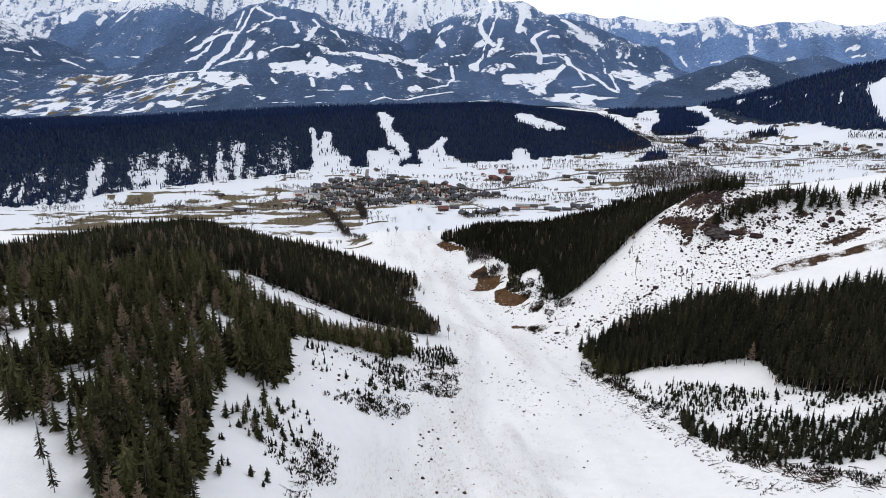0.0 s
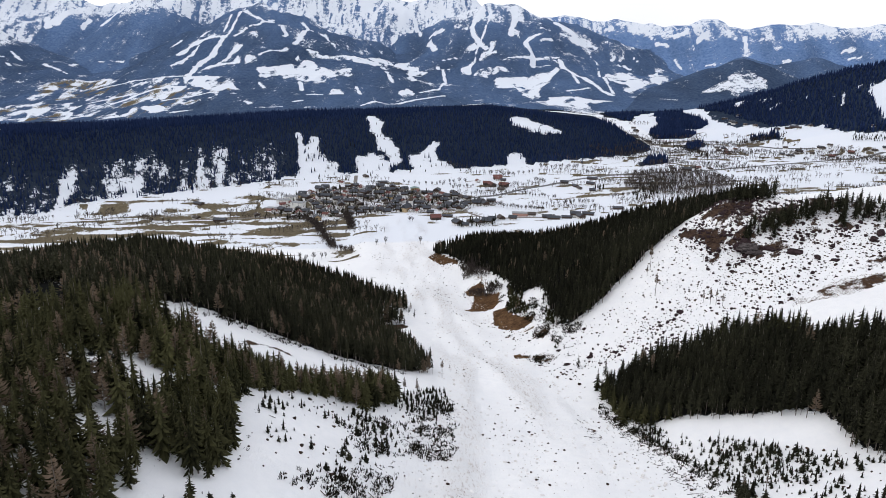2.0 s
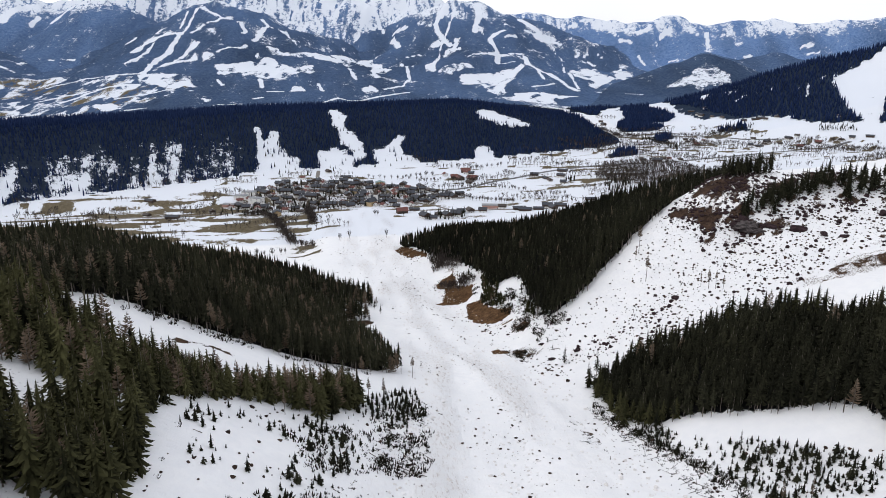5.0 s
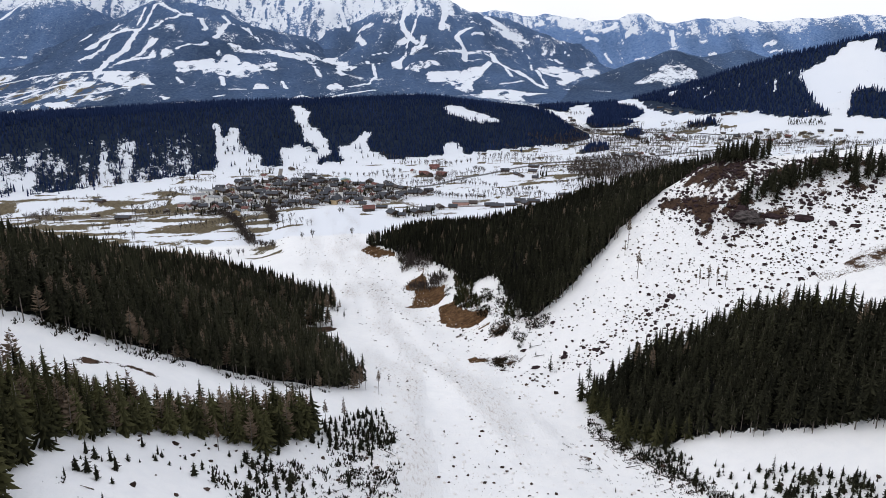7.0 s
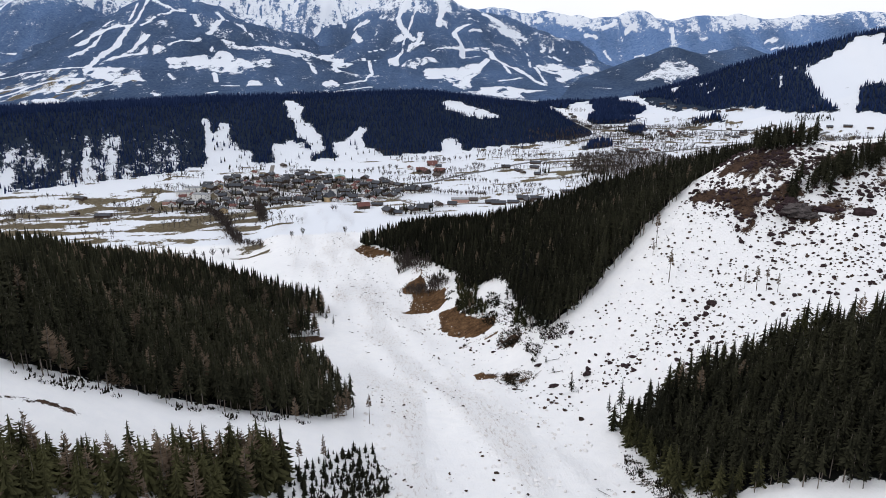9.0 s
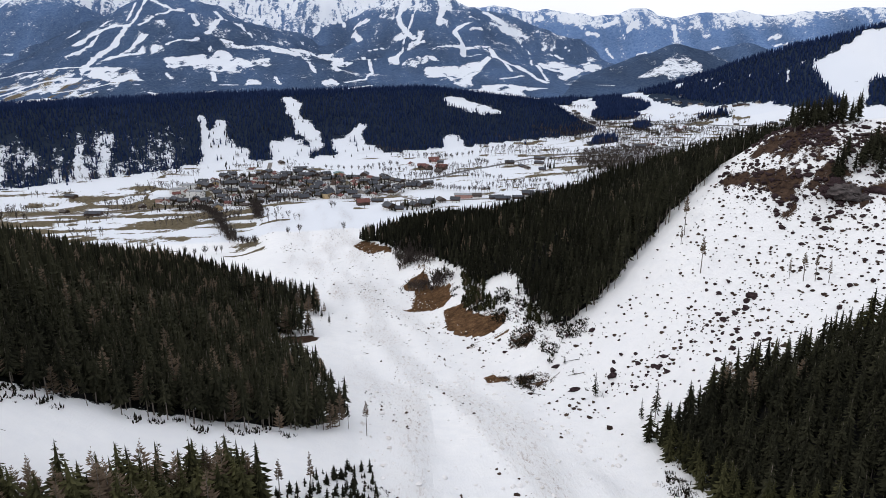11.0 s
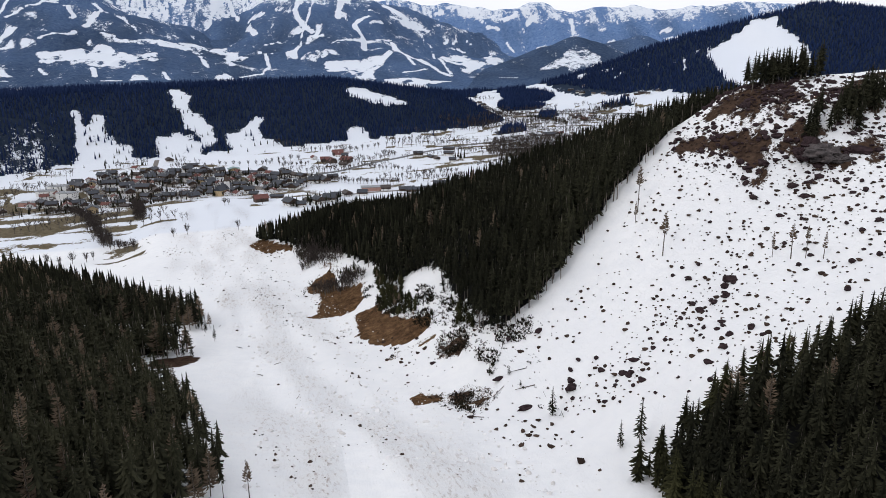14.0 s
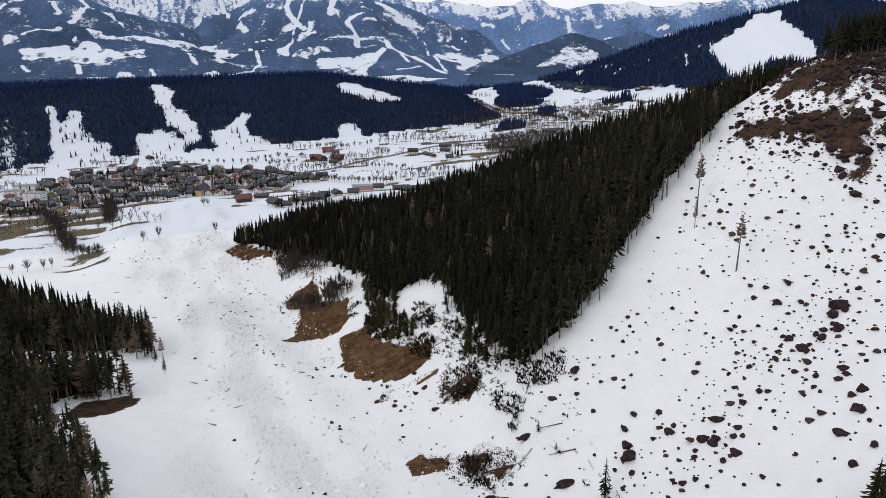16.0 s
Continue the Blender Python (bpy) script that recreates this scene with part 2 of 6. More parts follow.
def lookup(x, y):
    u = np.clip((x - NEAR_X[0]) / STEP, 0, len(NEAR_X) - 1.001)
    v = np.clip((y - NEAR_Y[0]) / STEP, 0, len(NEAR_Y) - 1.001)
    i, j = u.astype(int), v.astype(int)
    f, g = u - i, v - j
    a = NEAR[j, i] * (1 - f) + NEAR[j, i + 1] * f
    b = NEAR[j + 1, i] * (1 - f) + NEAR[j + 1, i + 1] * f
    return a * (1 - g) + b * g


def valley(x, y):
    return np.clip(0.02 * x, -17, 24) + 0.012 * np.clip(y - 1950, 0, 1300)


RIDGE_X = [-2125, -1275, -731, -493, -300, 156, 476, 595]
RIDGE_TOE = [765, 960, 1173, 1360, 1522, 1658, 1751, 1802]
RIDGE_TOP = [128, 128, 119, 115, 112, 109, 60, 0]


def ridge(x, y):
    toe = np.interp(x, RIDGE_X, RIDGE_TOE) + 50 * fbm(x, y, 255, 2)
    top = np.interp(x, RIDGE_X, RIDGE_TOP)
    rise = smooth(0, 280, y - toe)
    fall = smooth(410, 850, y - toe)
    return top * rise * (1 - 0.75 * fall)


# crests of the mountains as x, y, z
CREST_LEFT_MASSIF = [(-1906, 3791, 57), (-1675, 3902, 128), (-1421, 4005, 277), (-1213, 4071, 408), (-1077, 4107, 482), (-941, 4138, 517), (-791, 4171, 481), (-607, 4205, 399), (-353, 4236, 296), (-90, 4249, 201), (94, 4246, 100)]
CREST_MIDDLE = [(-520, 4519, 157), (-343, 4538, 287), (-167, 4547, 390), (42, 4549, 415), (146, 4545, 475), (318, 4534, 512), (490, 4520, 503), (731, 4490, 429), (1002, 4439, 346), (1235, 4381, 250), (1488, 4300, 175), (1701, 4218, 90)]
CREST_BACK_LEFT = [(-2830, 3934, 527), (-2506, 4148, 539), (-2357, 4233, 581), (-2183, 4327, 543), (-1998, 4417, 497), (-1789, 4504, 548), (-1570, 4583, 599), (-1315, 4664, 572), (-971, 4745, 630), (-689, 4795, 632), (-326, 4834, 623), (-104, 4845, 591), (117, 4842, 649)]
CREST_BACK_RIGHT = [(416, 4831, 439), (634, 4807, 455), (850, 4774, 452), (1128, 4715, 463), (1398, 4644, 429), (1619, 4571, 455), (1864, 4477, 422), (2062, 4390, 434), (2278, 4283, 408), (2492, 4161, 419), (2783, 3973, 405), (3148, 3691, 415), (3561, 3295, 420)]
CREST_LEFT_BACK = [(-2590, 4300, 302), (-2500, 4300, 344), (-2392, 4300, 398), (-2266, 4300, 462), (-2127, 4300, 513), (-2041, 4300, 473), (-1978, 4300, 396), (-1916, 4300, 365), (-1827, 4300, 413), (-1731, 4300, 476), (-1634, 4300, 523), (-1539, 4300, 487), (-1462, 4300, 425)]
CREST_SMALL_PEAK = [(746, 3564, 9), (1006, 3504, 66), (1200, 3445, 129), (1290, 3415, 184), (1401, 3372, 222), (1470, 3342, 203), (1584, 3287, 136)]
CREST_SMALL_PEAK2 = [(1558, 3686, 227), (1681, 3631, 196), (1835, 3557, 237), (1925, 3508, 202)]
CREST_WEST = [(-2689, 3276, 589), (-2385, 3513, 453), (-2204, 3632, 368), (-2084, 3703, 312), (-1938, 3781, 213), (-1816, 3838, 106)]
CREST_SKI_HILL = [(890, 2799, 27), (1069, 2699, 72), (1167, 2549, 125), (1237, 2449, 166), (1360, 2349, 220), (1431, 2259, 246), (1487, 2243, 261), (1552, 2229, 273), (1675, 2229, 303), (1848, 2249, 295), (1969, 2249, 288), (2418, 2199, 386), (3036, 2149, 532)]
# each mountain: its crest, how steeply it falls away, its roughness, the haze painted into its woods and its tree line
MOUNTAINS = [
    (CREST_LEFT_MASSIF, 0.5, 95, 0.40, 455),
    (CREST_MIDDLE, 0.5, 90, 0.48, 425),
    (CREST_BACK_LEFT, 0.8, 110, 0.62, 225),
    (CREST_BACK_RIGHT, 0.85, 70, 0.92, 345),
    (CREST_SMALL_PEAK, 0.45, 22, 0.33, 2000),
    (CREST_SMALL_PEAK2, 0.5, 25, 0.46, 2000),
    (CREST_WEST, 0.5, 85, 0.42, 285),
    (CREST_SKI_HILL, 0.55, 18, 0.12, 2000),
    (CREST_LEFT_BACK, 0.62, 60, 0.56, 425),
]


def mountain(x, y, crest, slope):
    out = np.full(np.shape(x), -1e3)
    for (ax, ay, az), (bx, by, bz) in zip(crest, crest[1:]):
        dx, dy = bx - ax, by - ay
        t = np.clip(((x - ax) * dx + (y - ay) * dy) / (dx * dx + dy * dy), 0, 1)
        d = np.sqrt((x - ax - t * dx) ** 2 + (y - ay - t * dy) ** 2 + 2500) - 50
        z = az + t * (bz - az)
        # steep under the crest, easing towards the foot
        fall = z * (1 - np.exp(-slope * d / np.maximum(z, 60)))
        out = np.maximum(out, z - fall * 1.25)
    return out


def ranges(x, y):
    """Height of the mountains at each point, and which of them it is."""
    up, which = np.zeros(np.shape(x)), np.full(np.shape(x), -1)
    # spurs and side valleys
    spur = 0.12 - np.abs(fbm(x, y, 520, 5)) * 2.6 + 0.35 * fbm(x + 77, y, 130, 3)
    for n, (crest, slope, rough, haze, tree_line) in enumerate(MOUNTAINS):
        h = mountain(x, y, crest, slope)
        h = h + np.clip((h - 50) / 170, 0, 1) * rough * spur
        which = np.where(h > up, n, which)
        up = np.maximum(up, h)
    return up, which


def terrain(x, y):
    x, y = np.asarray(x, float), np.asarray(y, float)
    if x.ndim == 0:
        return terrain(x[None], y[None])[0]
    near = lookup(x, y)
    w = smooth(1105, 1258, y) + smooth(765, 1020, np.abs(x - 130)) * (x > 0)
    w = np.clip(w, 0, 1)
    far = valley(x, y) + ridge(x, y)
    far = far * smooth(935, 1258, y) + (1 - smooth(935, 1258, y)) * near
    z = near * (1 - w) + far * w
    k = y > 1275
    if k.any():
        z = np.array(z)
        z[k] = np.maximum(z[k], ranges(x[k], y[k])[0])
    # lanes ploughed by the avalanche
    lane = smooth(-30, 0, x - np.interp(y, GULLY_Y, GULLY_L)) * smooth(-25, 0, np.interp(y, GULLY_Y, GULLY_R) - x) * smooth(1150, 900, y)
    z = z + lane * (3.0 * fbm((x + 0.12 * y) * 2.2, y * 0.35, 24, 3) + 1.0 * fbm(x, y, 7, 2))
    # small relief
    rough = np.where(y < 1100, 1.0, 0.3)
    return z + rough * (3.5 * fbm(x, y, 48, 3) + 1.2 * fbm(x + 300, y, 11, 2))
# ski runs down the mountains: a line over the ground and its width
RUNS = []
RUNS.append(([(-1038, 3652), (-1120, 3688), (-1166, 3647), (-1203, 3534), (-1219, 3499)], 27))
RUNS.append(([(-1148, 3585), (-1165, 3499), (-1168, 3382), (-1193, 3320)], 12))
RUNS.append(([(-1046, 3623), (-1058, 3561), (-1062, 3500), (-1101, 3444), (-1082, 3271), (-1081, 3201)], 26))
RUNS.append(([(-1439, 3121), (-1385, 3155), (-1291, 3174), (-1186, 3163), (-1096, 3194)], 11))
RUNS.append(([(-827, 3458), (-788, 3528), (-723, 3615)], 12))
RUNS.append(([(-994, 3668), (-965, 3762), (-915, 3800), (-848, 3901)], 12))
RUNS.append(([(-1010, 3960), (-935, 3892), (-882, 3850), (-855, 3932)], 12))
RUNS.append(([(-813, 3874), (-778, 3797), (-758, 3778), (-770, 3752)], 16))
RUNS.append(([(-709, 3961), (-668, 3890), (-686, 3815), (-701, 3730), (-714, 3723)], 19))
RUNS.append(([(-655, 4095), (-632, 4109)], 20))
RUNS.append(([(-660, 3892), (-582, 3912), (-511, 3755)], 7))
RUNS.append(([(-1030, 3676), (-1033, 3864), (-1029, 4035)], 12))
RUNS.append(([(-1068, 3741), (-1073, 3930)], 9))
RUNS.append(([(-1330, 3745), (-1297, 3783)], 16))
RUNS.append(([(-1608, 4334), (-1521, 4405)], 15))
RUNS.append(([(-1174, 3724), (-1159, 3824)], 9))
RUNS.append(([(-588, 3158), (-558, 3053)], 15))
RUNS.append(([(-527, 2985), (-469, 3019)], 12))
RUNS.append(([(-682, 2757), (-588, 2783)], 9))
RUNS.append(([(-560, 2870), (-531, 2897)], 7))
RUNS.append(([(-533, 2724), (-453, 2763)], 6))
RUNS.append(([(-502, 2795), (-465, 2813)], 7))
RUNS.append(([(-348, 3191), (-319, 3076)], 10))
RUNS.append(([(-757, 3134), (-720, 3058)], 8))
RUNS.append(([(-299, 2877), (-250, 2976), (-201, 2945), (-155, 2966), (-88, 3075), (35, 3243)], 12))
RUNS.append(([(-68, 3246), (10, 3376), (46, 3528), (38, 3660), (9, 3842)], 14))
RUNS.append(([(-240, 3528), (-196, 3347)], 13))
RUNS.append(([(-1239, 2805), (-1201, 2937), (-1157, 3010), (-1053, 3059)], 12))
RUNS.append(([(-1362, 2686), (-1355, 2812), (-1282, 2906), (-1157, 3010)], 8))
RUNS.append(([(-1388, 2440), (-1459, 2629), (-1405, 2686), (-1339, 2682), (-1290, 2539), (-1368, 2532)], 9))
RUNS.append(([(-1529, 2431), (-1516, 2545), (-1482, 2594)], 7))
RUNS.append(([(-968, 2663), (-905, 2700)], 11))
RUNS.append(([(-1060, 2835), (-975, 2888), (-901, 2949), (-809, 2954)], 9))
RUNS.append(([(-907, 1438), (-886, 1524), (-861, 1556)], 5))
RUNS.append(([(-1940, 4097), (-1941, 4194)], 22))
RUNS.append(([(-1716, 3469), (-1758, 3611)], 16))
RUNS.append(([(-1851, 4148), (-1777, 4266)], 22))
RUNS.append(([(-2117, 4321), (-2045, 4252), (-2002, 4263)], 15))
RUNS.append(([(-1680, 3684), (-1568, 3697)], 12))
RUNS.append(([(-2145, 3532), (-2089, 3565), (-2039, 3556)], 10))
RUNS.append(([(-1963, 3422), (-1889, 3371)], 9))
RUNS.append(([(-1894, 3263), (-1869, 3251)], 9))
RUNS.append(([(-1975, 3259), (-1937, 3322)], 9))
RUNS.append(([(-1787, 2880), (-1732, 2899)], 11))
RUNS.append(([(-1798, 3393), (-1663, 3325)], 9))
RUNS.append(([(271, 4440), (241, 4355), (204, 4240), (208, 4183), (232, 4120), (270, 4062)], 27))
RUNS.append(([(328, 4418), (273, 4198), (219, 4043), (170, 3740)], 5))
RUNS.append(([(460, 4463), (453, 4302), (432, 4240), (420, 4166)], 30))
RUNS.append(([(454, 4312), (498, 4316)], 14))
RUNS.append(([(453, 4186), (467, 4093)], 6))
RUNS.append(([(579, 4157), (522, 4098), (485, 4047), (499, 3997), (513, 3923), (500, 3805)], 26))
RUNS.append(([(511, 3910), (619, 3913), (647, 3892)], 16))
RUNS.append(([(519, 3832), (595, 3844)], 12))
RUNS.append(([(576, 4077), (652, 4160)], 10))
RUNS.append(([(712, 4469), (754, 4360), (790, 4308), (822, 4291), (856, 4289)], 31))
RUNS.append(([(718, 4275), (753, 4287)], 14))
RUNS.append(([(820, 4274), (890, 4289), (929, 4259)], 17))
RUNS.append(([(595, 4240), (647, 4247)], 10))
RUNS.append(([(661, 3925), (657, 3796), (701, 3673), (742, 3512), (768, 3368), (796, 3294)], 26))
RUNS.append(([(683, 3654), (678, 3465)], 12))
RUNS.append(([(351, 3817), (494, 3888)], 12))
RUNS.append(([(527, 3910), (657, 3956)], 12))
RUNS.append(([(3, 3842), (67, 3688)], 15))
RUNS.append(([(602, 3336), (706, 3396)], 11))
RUNS.append(([(878, 4215), (878, 3998), (826, 3609)], 5))
RUNS.append(([(826, 3609), (813, 3334)], 11))
RUNS.append(([(995, 4169), (1016, 4193)], 13))
RUNS.append(([(1028, 4137), (1036, 4126)], 13))
RUNS.append(([(1062, 4143), (1082, 4088)], 17))
RUNS.append(([(1128, 4198), (1151, 4180)], 10))
RUNS.append(([(1411, 4333), (1422, 4246)], 14))
RUNS.append(([(1328, 4444), (1391, 4424)], 18))
RUNS.append(([(-400, 4598), (-324, 4800)], 15))
RUNS.append(([(-42, 4360), (-7, 4128)], 23))
RUNS.append(([(-155, 4710), (-96, 4498)], 18))
RUNS.append(([(-43, 4412), (42, 4379)], 14))
RUNS.append(([(40, 3975), (134, 4006)], 9))
RUNS.append(([(1442, 4473), (1507, 4468)], 23))
RUNS.append(([(1557, 4398), (1618, 4417)], 22))
RUNS.append(([(1828, 4380), (1805, 4282)], 19))
RUNS.append(([(1762, 4363), (1819, 4350)], 8))
RUNS.append(([(1063, 4644), (1095, 4629)], 19))
RUNS.append(([(1135, 4657), (1179, 4644)], 19))
RUNS.append(([(1247, 4561), (1262, 4566)], 19))
RUNS.append(([(1296, 4503), (1326, 4482)], 11))
RUNS.append(([(2248, 4060), (2304, 4054)], 15))
RUNS.append(([(2252, 4000), (2305, 3986)], 11))
RUNS.append(([(1561, 4224), (1601, 4203)], 11))
RUNS.append(([(1521, 4384), (1531, 4357)], 11))
RUNS.append(([(1723, 4402), (1734, 4382)], 15))
RUNS.append(([(1948, 4108), (1979, 4108)], 18))
RUNS.append(([(968, 3142), (1019, 3071)], 8))
RUNS.append(([(1070, 2535), (1102, 2401)], 5))
RUNS.append(([(1032, 2318), (1075, 2295)], 8))
RUNS.append(([(1081, 2331), (1155, 2282)], 6))
RUNS.append(([(1193, 2205), (1228, 2210), (1194, 2146), (1177, 2114)], 8))
RUNS.append(([(1228, 2210), (1272, 2200), (1307, 2167)], 6))
RUNS.append(([(103, 2942), (226, 3029)], 9))
# open snow on the mountain sides
FIELDS = []
FIELDS.append([(-971, 3603), (-926, 3591), (-924, 3522), (-929, 3480), (-852, 3449), (-827, 3458), (-824, 3415), (-896, 3401), (-974, 3440), (-1004, 3357), (-1053, 3232), (-1059, 3278), (-1032, 3409), (-990, 3504)])
FIELDS.append([(-813, 3341), (-735, 3393), (-687, 3418), (-628, 3543), (-689, 3574), (-678, 3594), (-643, 3549), (-586, 3537), (-538, 3489), (-400, 3478), (-379, 3357), (-480, 3274), (-492, 3210), (-564, 3163), (-607, 3195), (-642, 3179), (-684, 3266), (-776, 3219)])
FIELDS.append([(-645, 3652), (-589, 3652), (-551, 3626), (-479, 3681), (-420, 3668), (-305, 4027), (-166, 4076), (-129, 3915), (-97, 3864), (-48, 3633), (-117, 3569), (-100, 3475), (-120, 3432), (-150, 3693), (-245, 3604), (-290, 3639), (-369, 3581), (-400, 3607), (-521, 3573), (-608, 3594)])
FIELDS.append([(-449, 3101), (-413, 3145), (-377, 3047), (-428, 3033)])
FIELDS.append([(-164, 3231), (-133, 3278), (-97, 3212), (-118, 3082), (-153, 3153)])
FIELDS.append([(-1093, 3185), (-960, 3242), (-903, 3058), (-864, 3076), (-823, 3009), (-907, 2971), (-1052, 3093)])
FIELDS.append([(-1372, 2684), (-1352, 2702), (-1263, 2504), (-1286, 2501)])
FIELDS.append([(-1117, 2749), (-1046, 2765), (-982, 2705), (-1025, 2646)])
FIELDS.append([(-872, 3108), (-812, 3012), (-840, 3002)])
FIELDS.append([(-749, 2851), (-712, 2839), (-720, 2796)])
FIELDS.append([(-2181, 4164), (-2071, 4207), (-1963, 4287), (-1993, 4237), (-2041, 4125), (-2044, 4055), (-2098, 4014)])
FIELDS.append([(-1735, 4436), (-1625, 4414), (-1580, 4498), (-1524, 4447), (-1569, 4397), (-1602, 4337), (-1707, 4369)])
FIELDS.append([(-1777, 4313), (-1641, 4305), (-1675, 4251), (-1726, 4231)])
FIELDS.append([(295, 4110), (336, 4112), (318, 3978), (272, 3974), (203, 3818), (168, 3687), (175, 3638), (123, 3629), (119, 3674), (172, 3783), (243, 4010), (286, 4050)])
FIELDS.append([(167, 4087), (215, 4110), (236, 4073), (197, 4046), (173, 4062)])
FIELDS.append([(408, 4229), (447, 4224), (458, 4167), (418, 4139)])
FIELDS.append([(762, 4274), (806, 4305), (877, 4312), (872, 4281), (782, 4248)])
FIELDS.append([(964, 4332), (998, 4334), (1022, 4286), (990, 4287), (971, 4307)])
FIELDS.append([(285, 3573), (469, 3655), (595, 3739), (642, 3856), (630, 3723), (581, 3637), (552, 3536), (487, 3457), (456, 3200), (412, 3176), (386, 3284), (375, 3429), (288, 3425)])
FIELDS.append([(180, 3620), (241, 3699), (342, 3695), (352, 3648), (250, 3603), (222, 3604)])
FIELDS.append([(889, 3864), (1038, 3972), (1077, 4027), (1041, 3808), (1036, 3627), (1076, 3614), (964, 3455), (899, 3360), (875, 3402), (903, 3492), (833, 3554)])
FIELDS.append([(1160, 4015), (1229, 4093), (1220, 3802), (1101, 3600), (1066, 3629)])
FIELDS.append([(1039, 4234), (1074, 4245), (1069, 4194), (1047, 4182)])
FIELDS.append([(108, 4368), (174, 4340), (189, 4276), (164, 4231), (133, 4283)])
FIELDS.append([(-268, 4784), (-156, 4724), (-165, 4676), (-221, 4571), (-260, 4443), (-304, 4484), (-270, 4622)])
FIELDS.append([(-527, 4622), (-467, 4759), (-357, 4746), (-440, 4640), (-470, 4587)])
FIELDS.append([(1045, 2634), (1079, 2559), (1047, 2492), (1026, 2511)])
FIELDS.append([(454, 3025), (506, 3217), (626, 3244), (691, 3183), (818, 3207), (650, 3099), (607, 3002), (546, 3067)])
# the far town and the brown meadows above it
TOWN = [(-1662, 2659), (-1635, 2841), (-1617, 2979), (-1464, 3161), (-1093, 3185), (-928, 3222), (-823, 3009), (-880, 2875), (-1016, 2620), (-1249, 2455), (-1529, 2431)]
TAN_MEADOW = [(-1644, 3035), (-1602, 3196), (-1469, 3296), (-1383, 3213), (-1431, 3174), (-1530, 3091), (-1609, 2965)]
# thin wood over snow
THIN = []
THIN.append([(1133, 3128), (1279, 3209), (1416, 3269), (1423, 3169), (1426, 3080), (1246, 3023)])
# clearings in the wooded ridge and on the hill across the valley
CLEARINGS = []
CLEARINGS.append([(-171, 1818), (-145, 1818), (-126, 1788), (-131, 1756), (-118, 1733), (-100, 1719), (-85, 1696), (-76, 1668), (-96, 1642), (-107, 1662), (-115, 1685), (-135, 1683), (-138, 1709), (-149, 1735), (-159, 1766)])
CLEARINGS.append([(-319, 1685), (-311, 1692), (-299, 1666), (-285, 1660), (-285, 1688), (-272, 1695), (-261, 1646), (-244, 1633), (-217, 1626), (-208, 1604), (-213, 1545), (-219, 1496), (-264, 1508), (-313, 1506), (-323, 1544), (-296, 1566), (-303, 1604)])
CLEARINGS.append([(-180, 1654), (-141, 1676), (-113, 1660), (-92, 1642), (-98, 1623), (-121, 1585), (-168, 1596), (-180, 1625)])
CLEARINGS.append([(-67, 1690), (-26, 1702), (-20, 1726), (1, 1741), (12, 1734), (2, 1712), (1, 1688), (22, 1667), (49, 1663), (41, 1605), (-31, 1604), (-52, 1648), (-62, 1670)])
CLEARINGS.append([(176, 1733), (208, 1743), (210, 1711), (207, 1600), (172, 1602), (170, 1690)])
CLEARINGS.append([(186, 1899), (228, 1908), (264, 1888), (302, 1880), (324, 1874), (322, 1860), (259, 1843), (230, 1848), (208, 1853)])
CLEARINGS.append([(-594, 1420), (-576, 1451), (-565, 1431), (-551, 1424), (-546, 1443), (-532, 1475), (-531, 1452), (-542, 1421), (-548, 1396), (-570, 1412)])
CLEARINGS.append([(-507, 1496), (-496, 1507), (-488, 1483), (-485, 1453), (-496, 1471)])
CLEARINGS.append([(-474, 1531), (-464, 1540), (-454, 1531), (-442, 1508), (-446, 1481), (-457, 1492), (-470, 1515)])
CLEARINGS.append([(-629, 1400), (-622, 1397), (-611, 1366), (-618, 1370)])
CLEARINGS.append([(-802, 1250), (-795, 1266), (-770, 1267), (-756, 1242), (-762, 1228), (-788, 1231)])
CLEARINGS.append([(-695, 1290), (-681, 1305), (-672, 1284), (-689, 1276)])
CLEARINGS.append([(1471, 2229), (1533, 2205), (1501, 2162), (1514, 2108), (1503, 2015), (1423, 1912), (1363, 1980), (1243, 2023), (1272, 2129)])
CLEARINGS.append([(1272, 2167), (1451, 2196), (1501, 2206), (1362, 1996), (1323, 1981), (1238, 1866), (1194, 1838), (1210, 1967), (1252, 2093)])

# ---- what covers the ground ----
def inside(x, y, poly):
    hit = np.zeros(np.shape(x), bool)
    p = np.array(poly, float)
    for (ax, ay), (bx, by) in zip(p, np.roll(p, -1, 0)):
        if ay != by:
            hit ^= ((ay > y) != (by > y)) & (x < (bx - ax) * (y - ay) / (by - ay) + ax)
    return hit


def share(x, y, poly, r):
    """How much of a disc of radius r round each point lies in a polygon."""
    p = np.array(poly, float)
    (ax, ay), (bx, by) = p.min(0) - 2 * r, p.max(0) + 2 * r
    out = np.zeros(np.shape(x))
    k = (x > ax) & (x < bx) & (y > ay) & (y < by)
    for n in range(9):
        a, d = n * 2.399, r * math.sqrt(n / 8)
        out[k] += inside(x[k] + d * math.cos(a), y[k] + d * math.sin(a), poly) / 9
    return out


def from_line(x, y, line):
    d = np.full(np.shape(x), 1e9)
    for (ax, ay), (bx, by) in zip(line, line[1:]):
        dx, dy = bx - ax, by - ay
        t = np.clip(((x - ax) * dx + (y - ay) * dy) / (dx * dx + dy * dy + 1e-9), 0, 1)
        d = np.minimum(d, np.hypot(x - ax - t * dx, y - ay - t * dy))
    return d


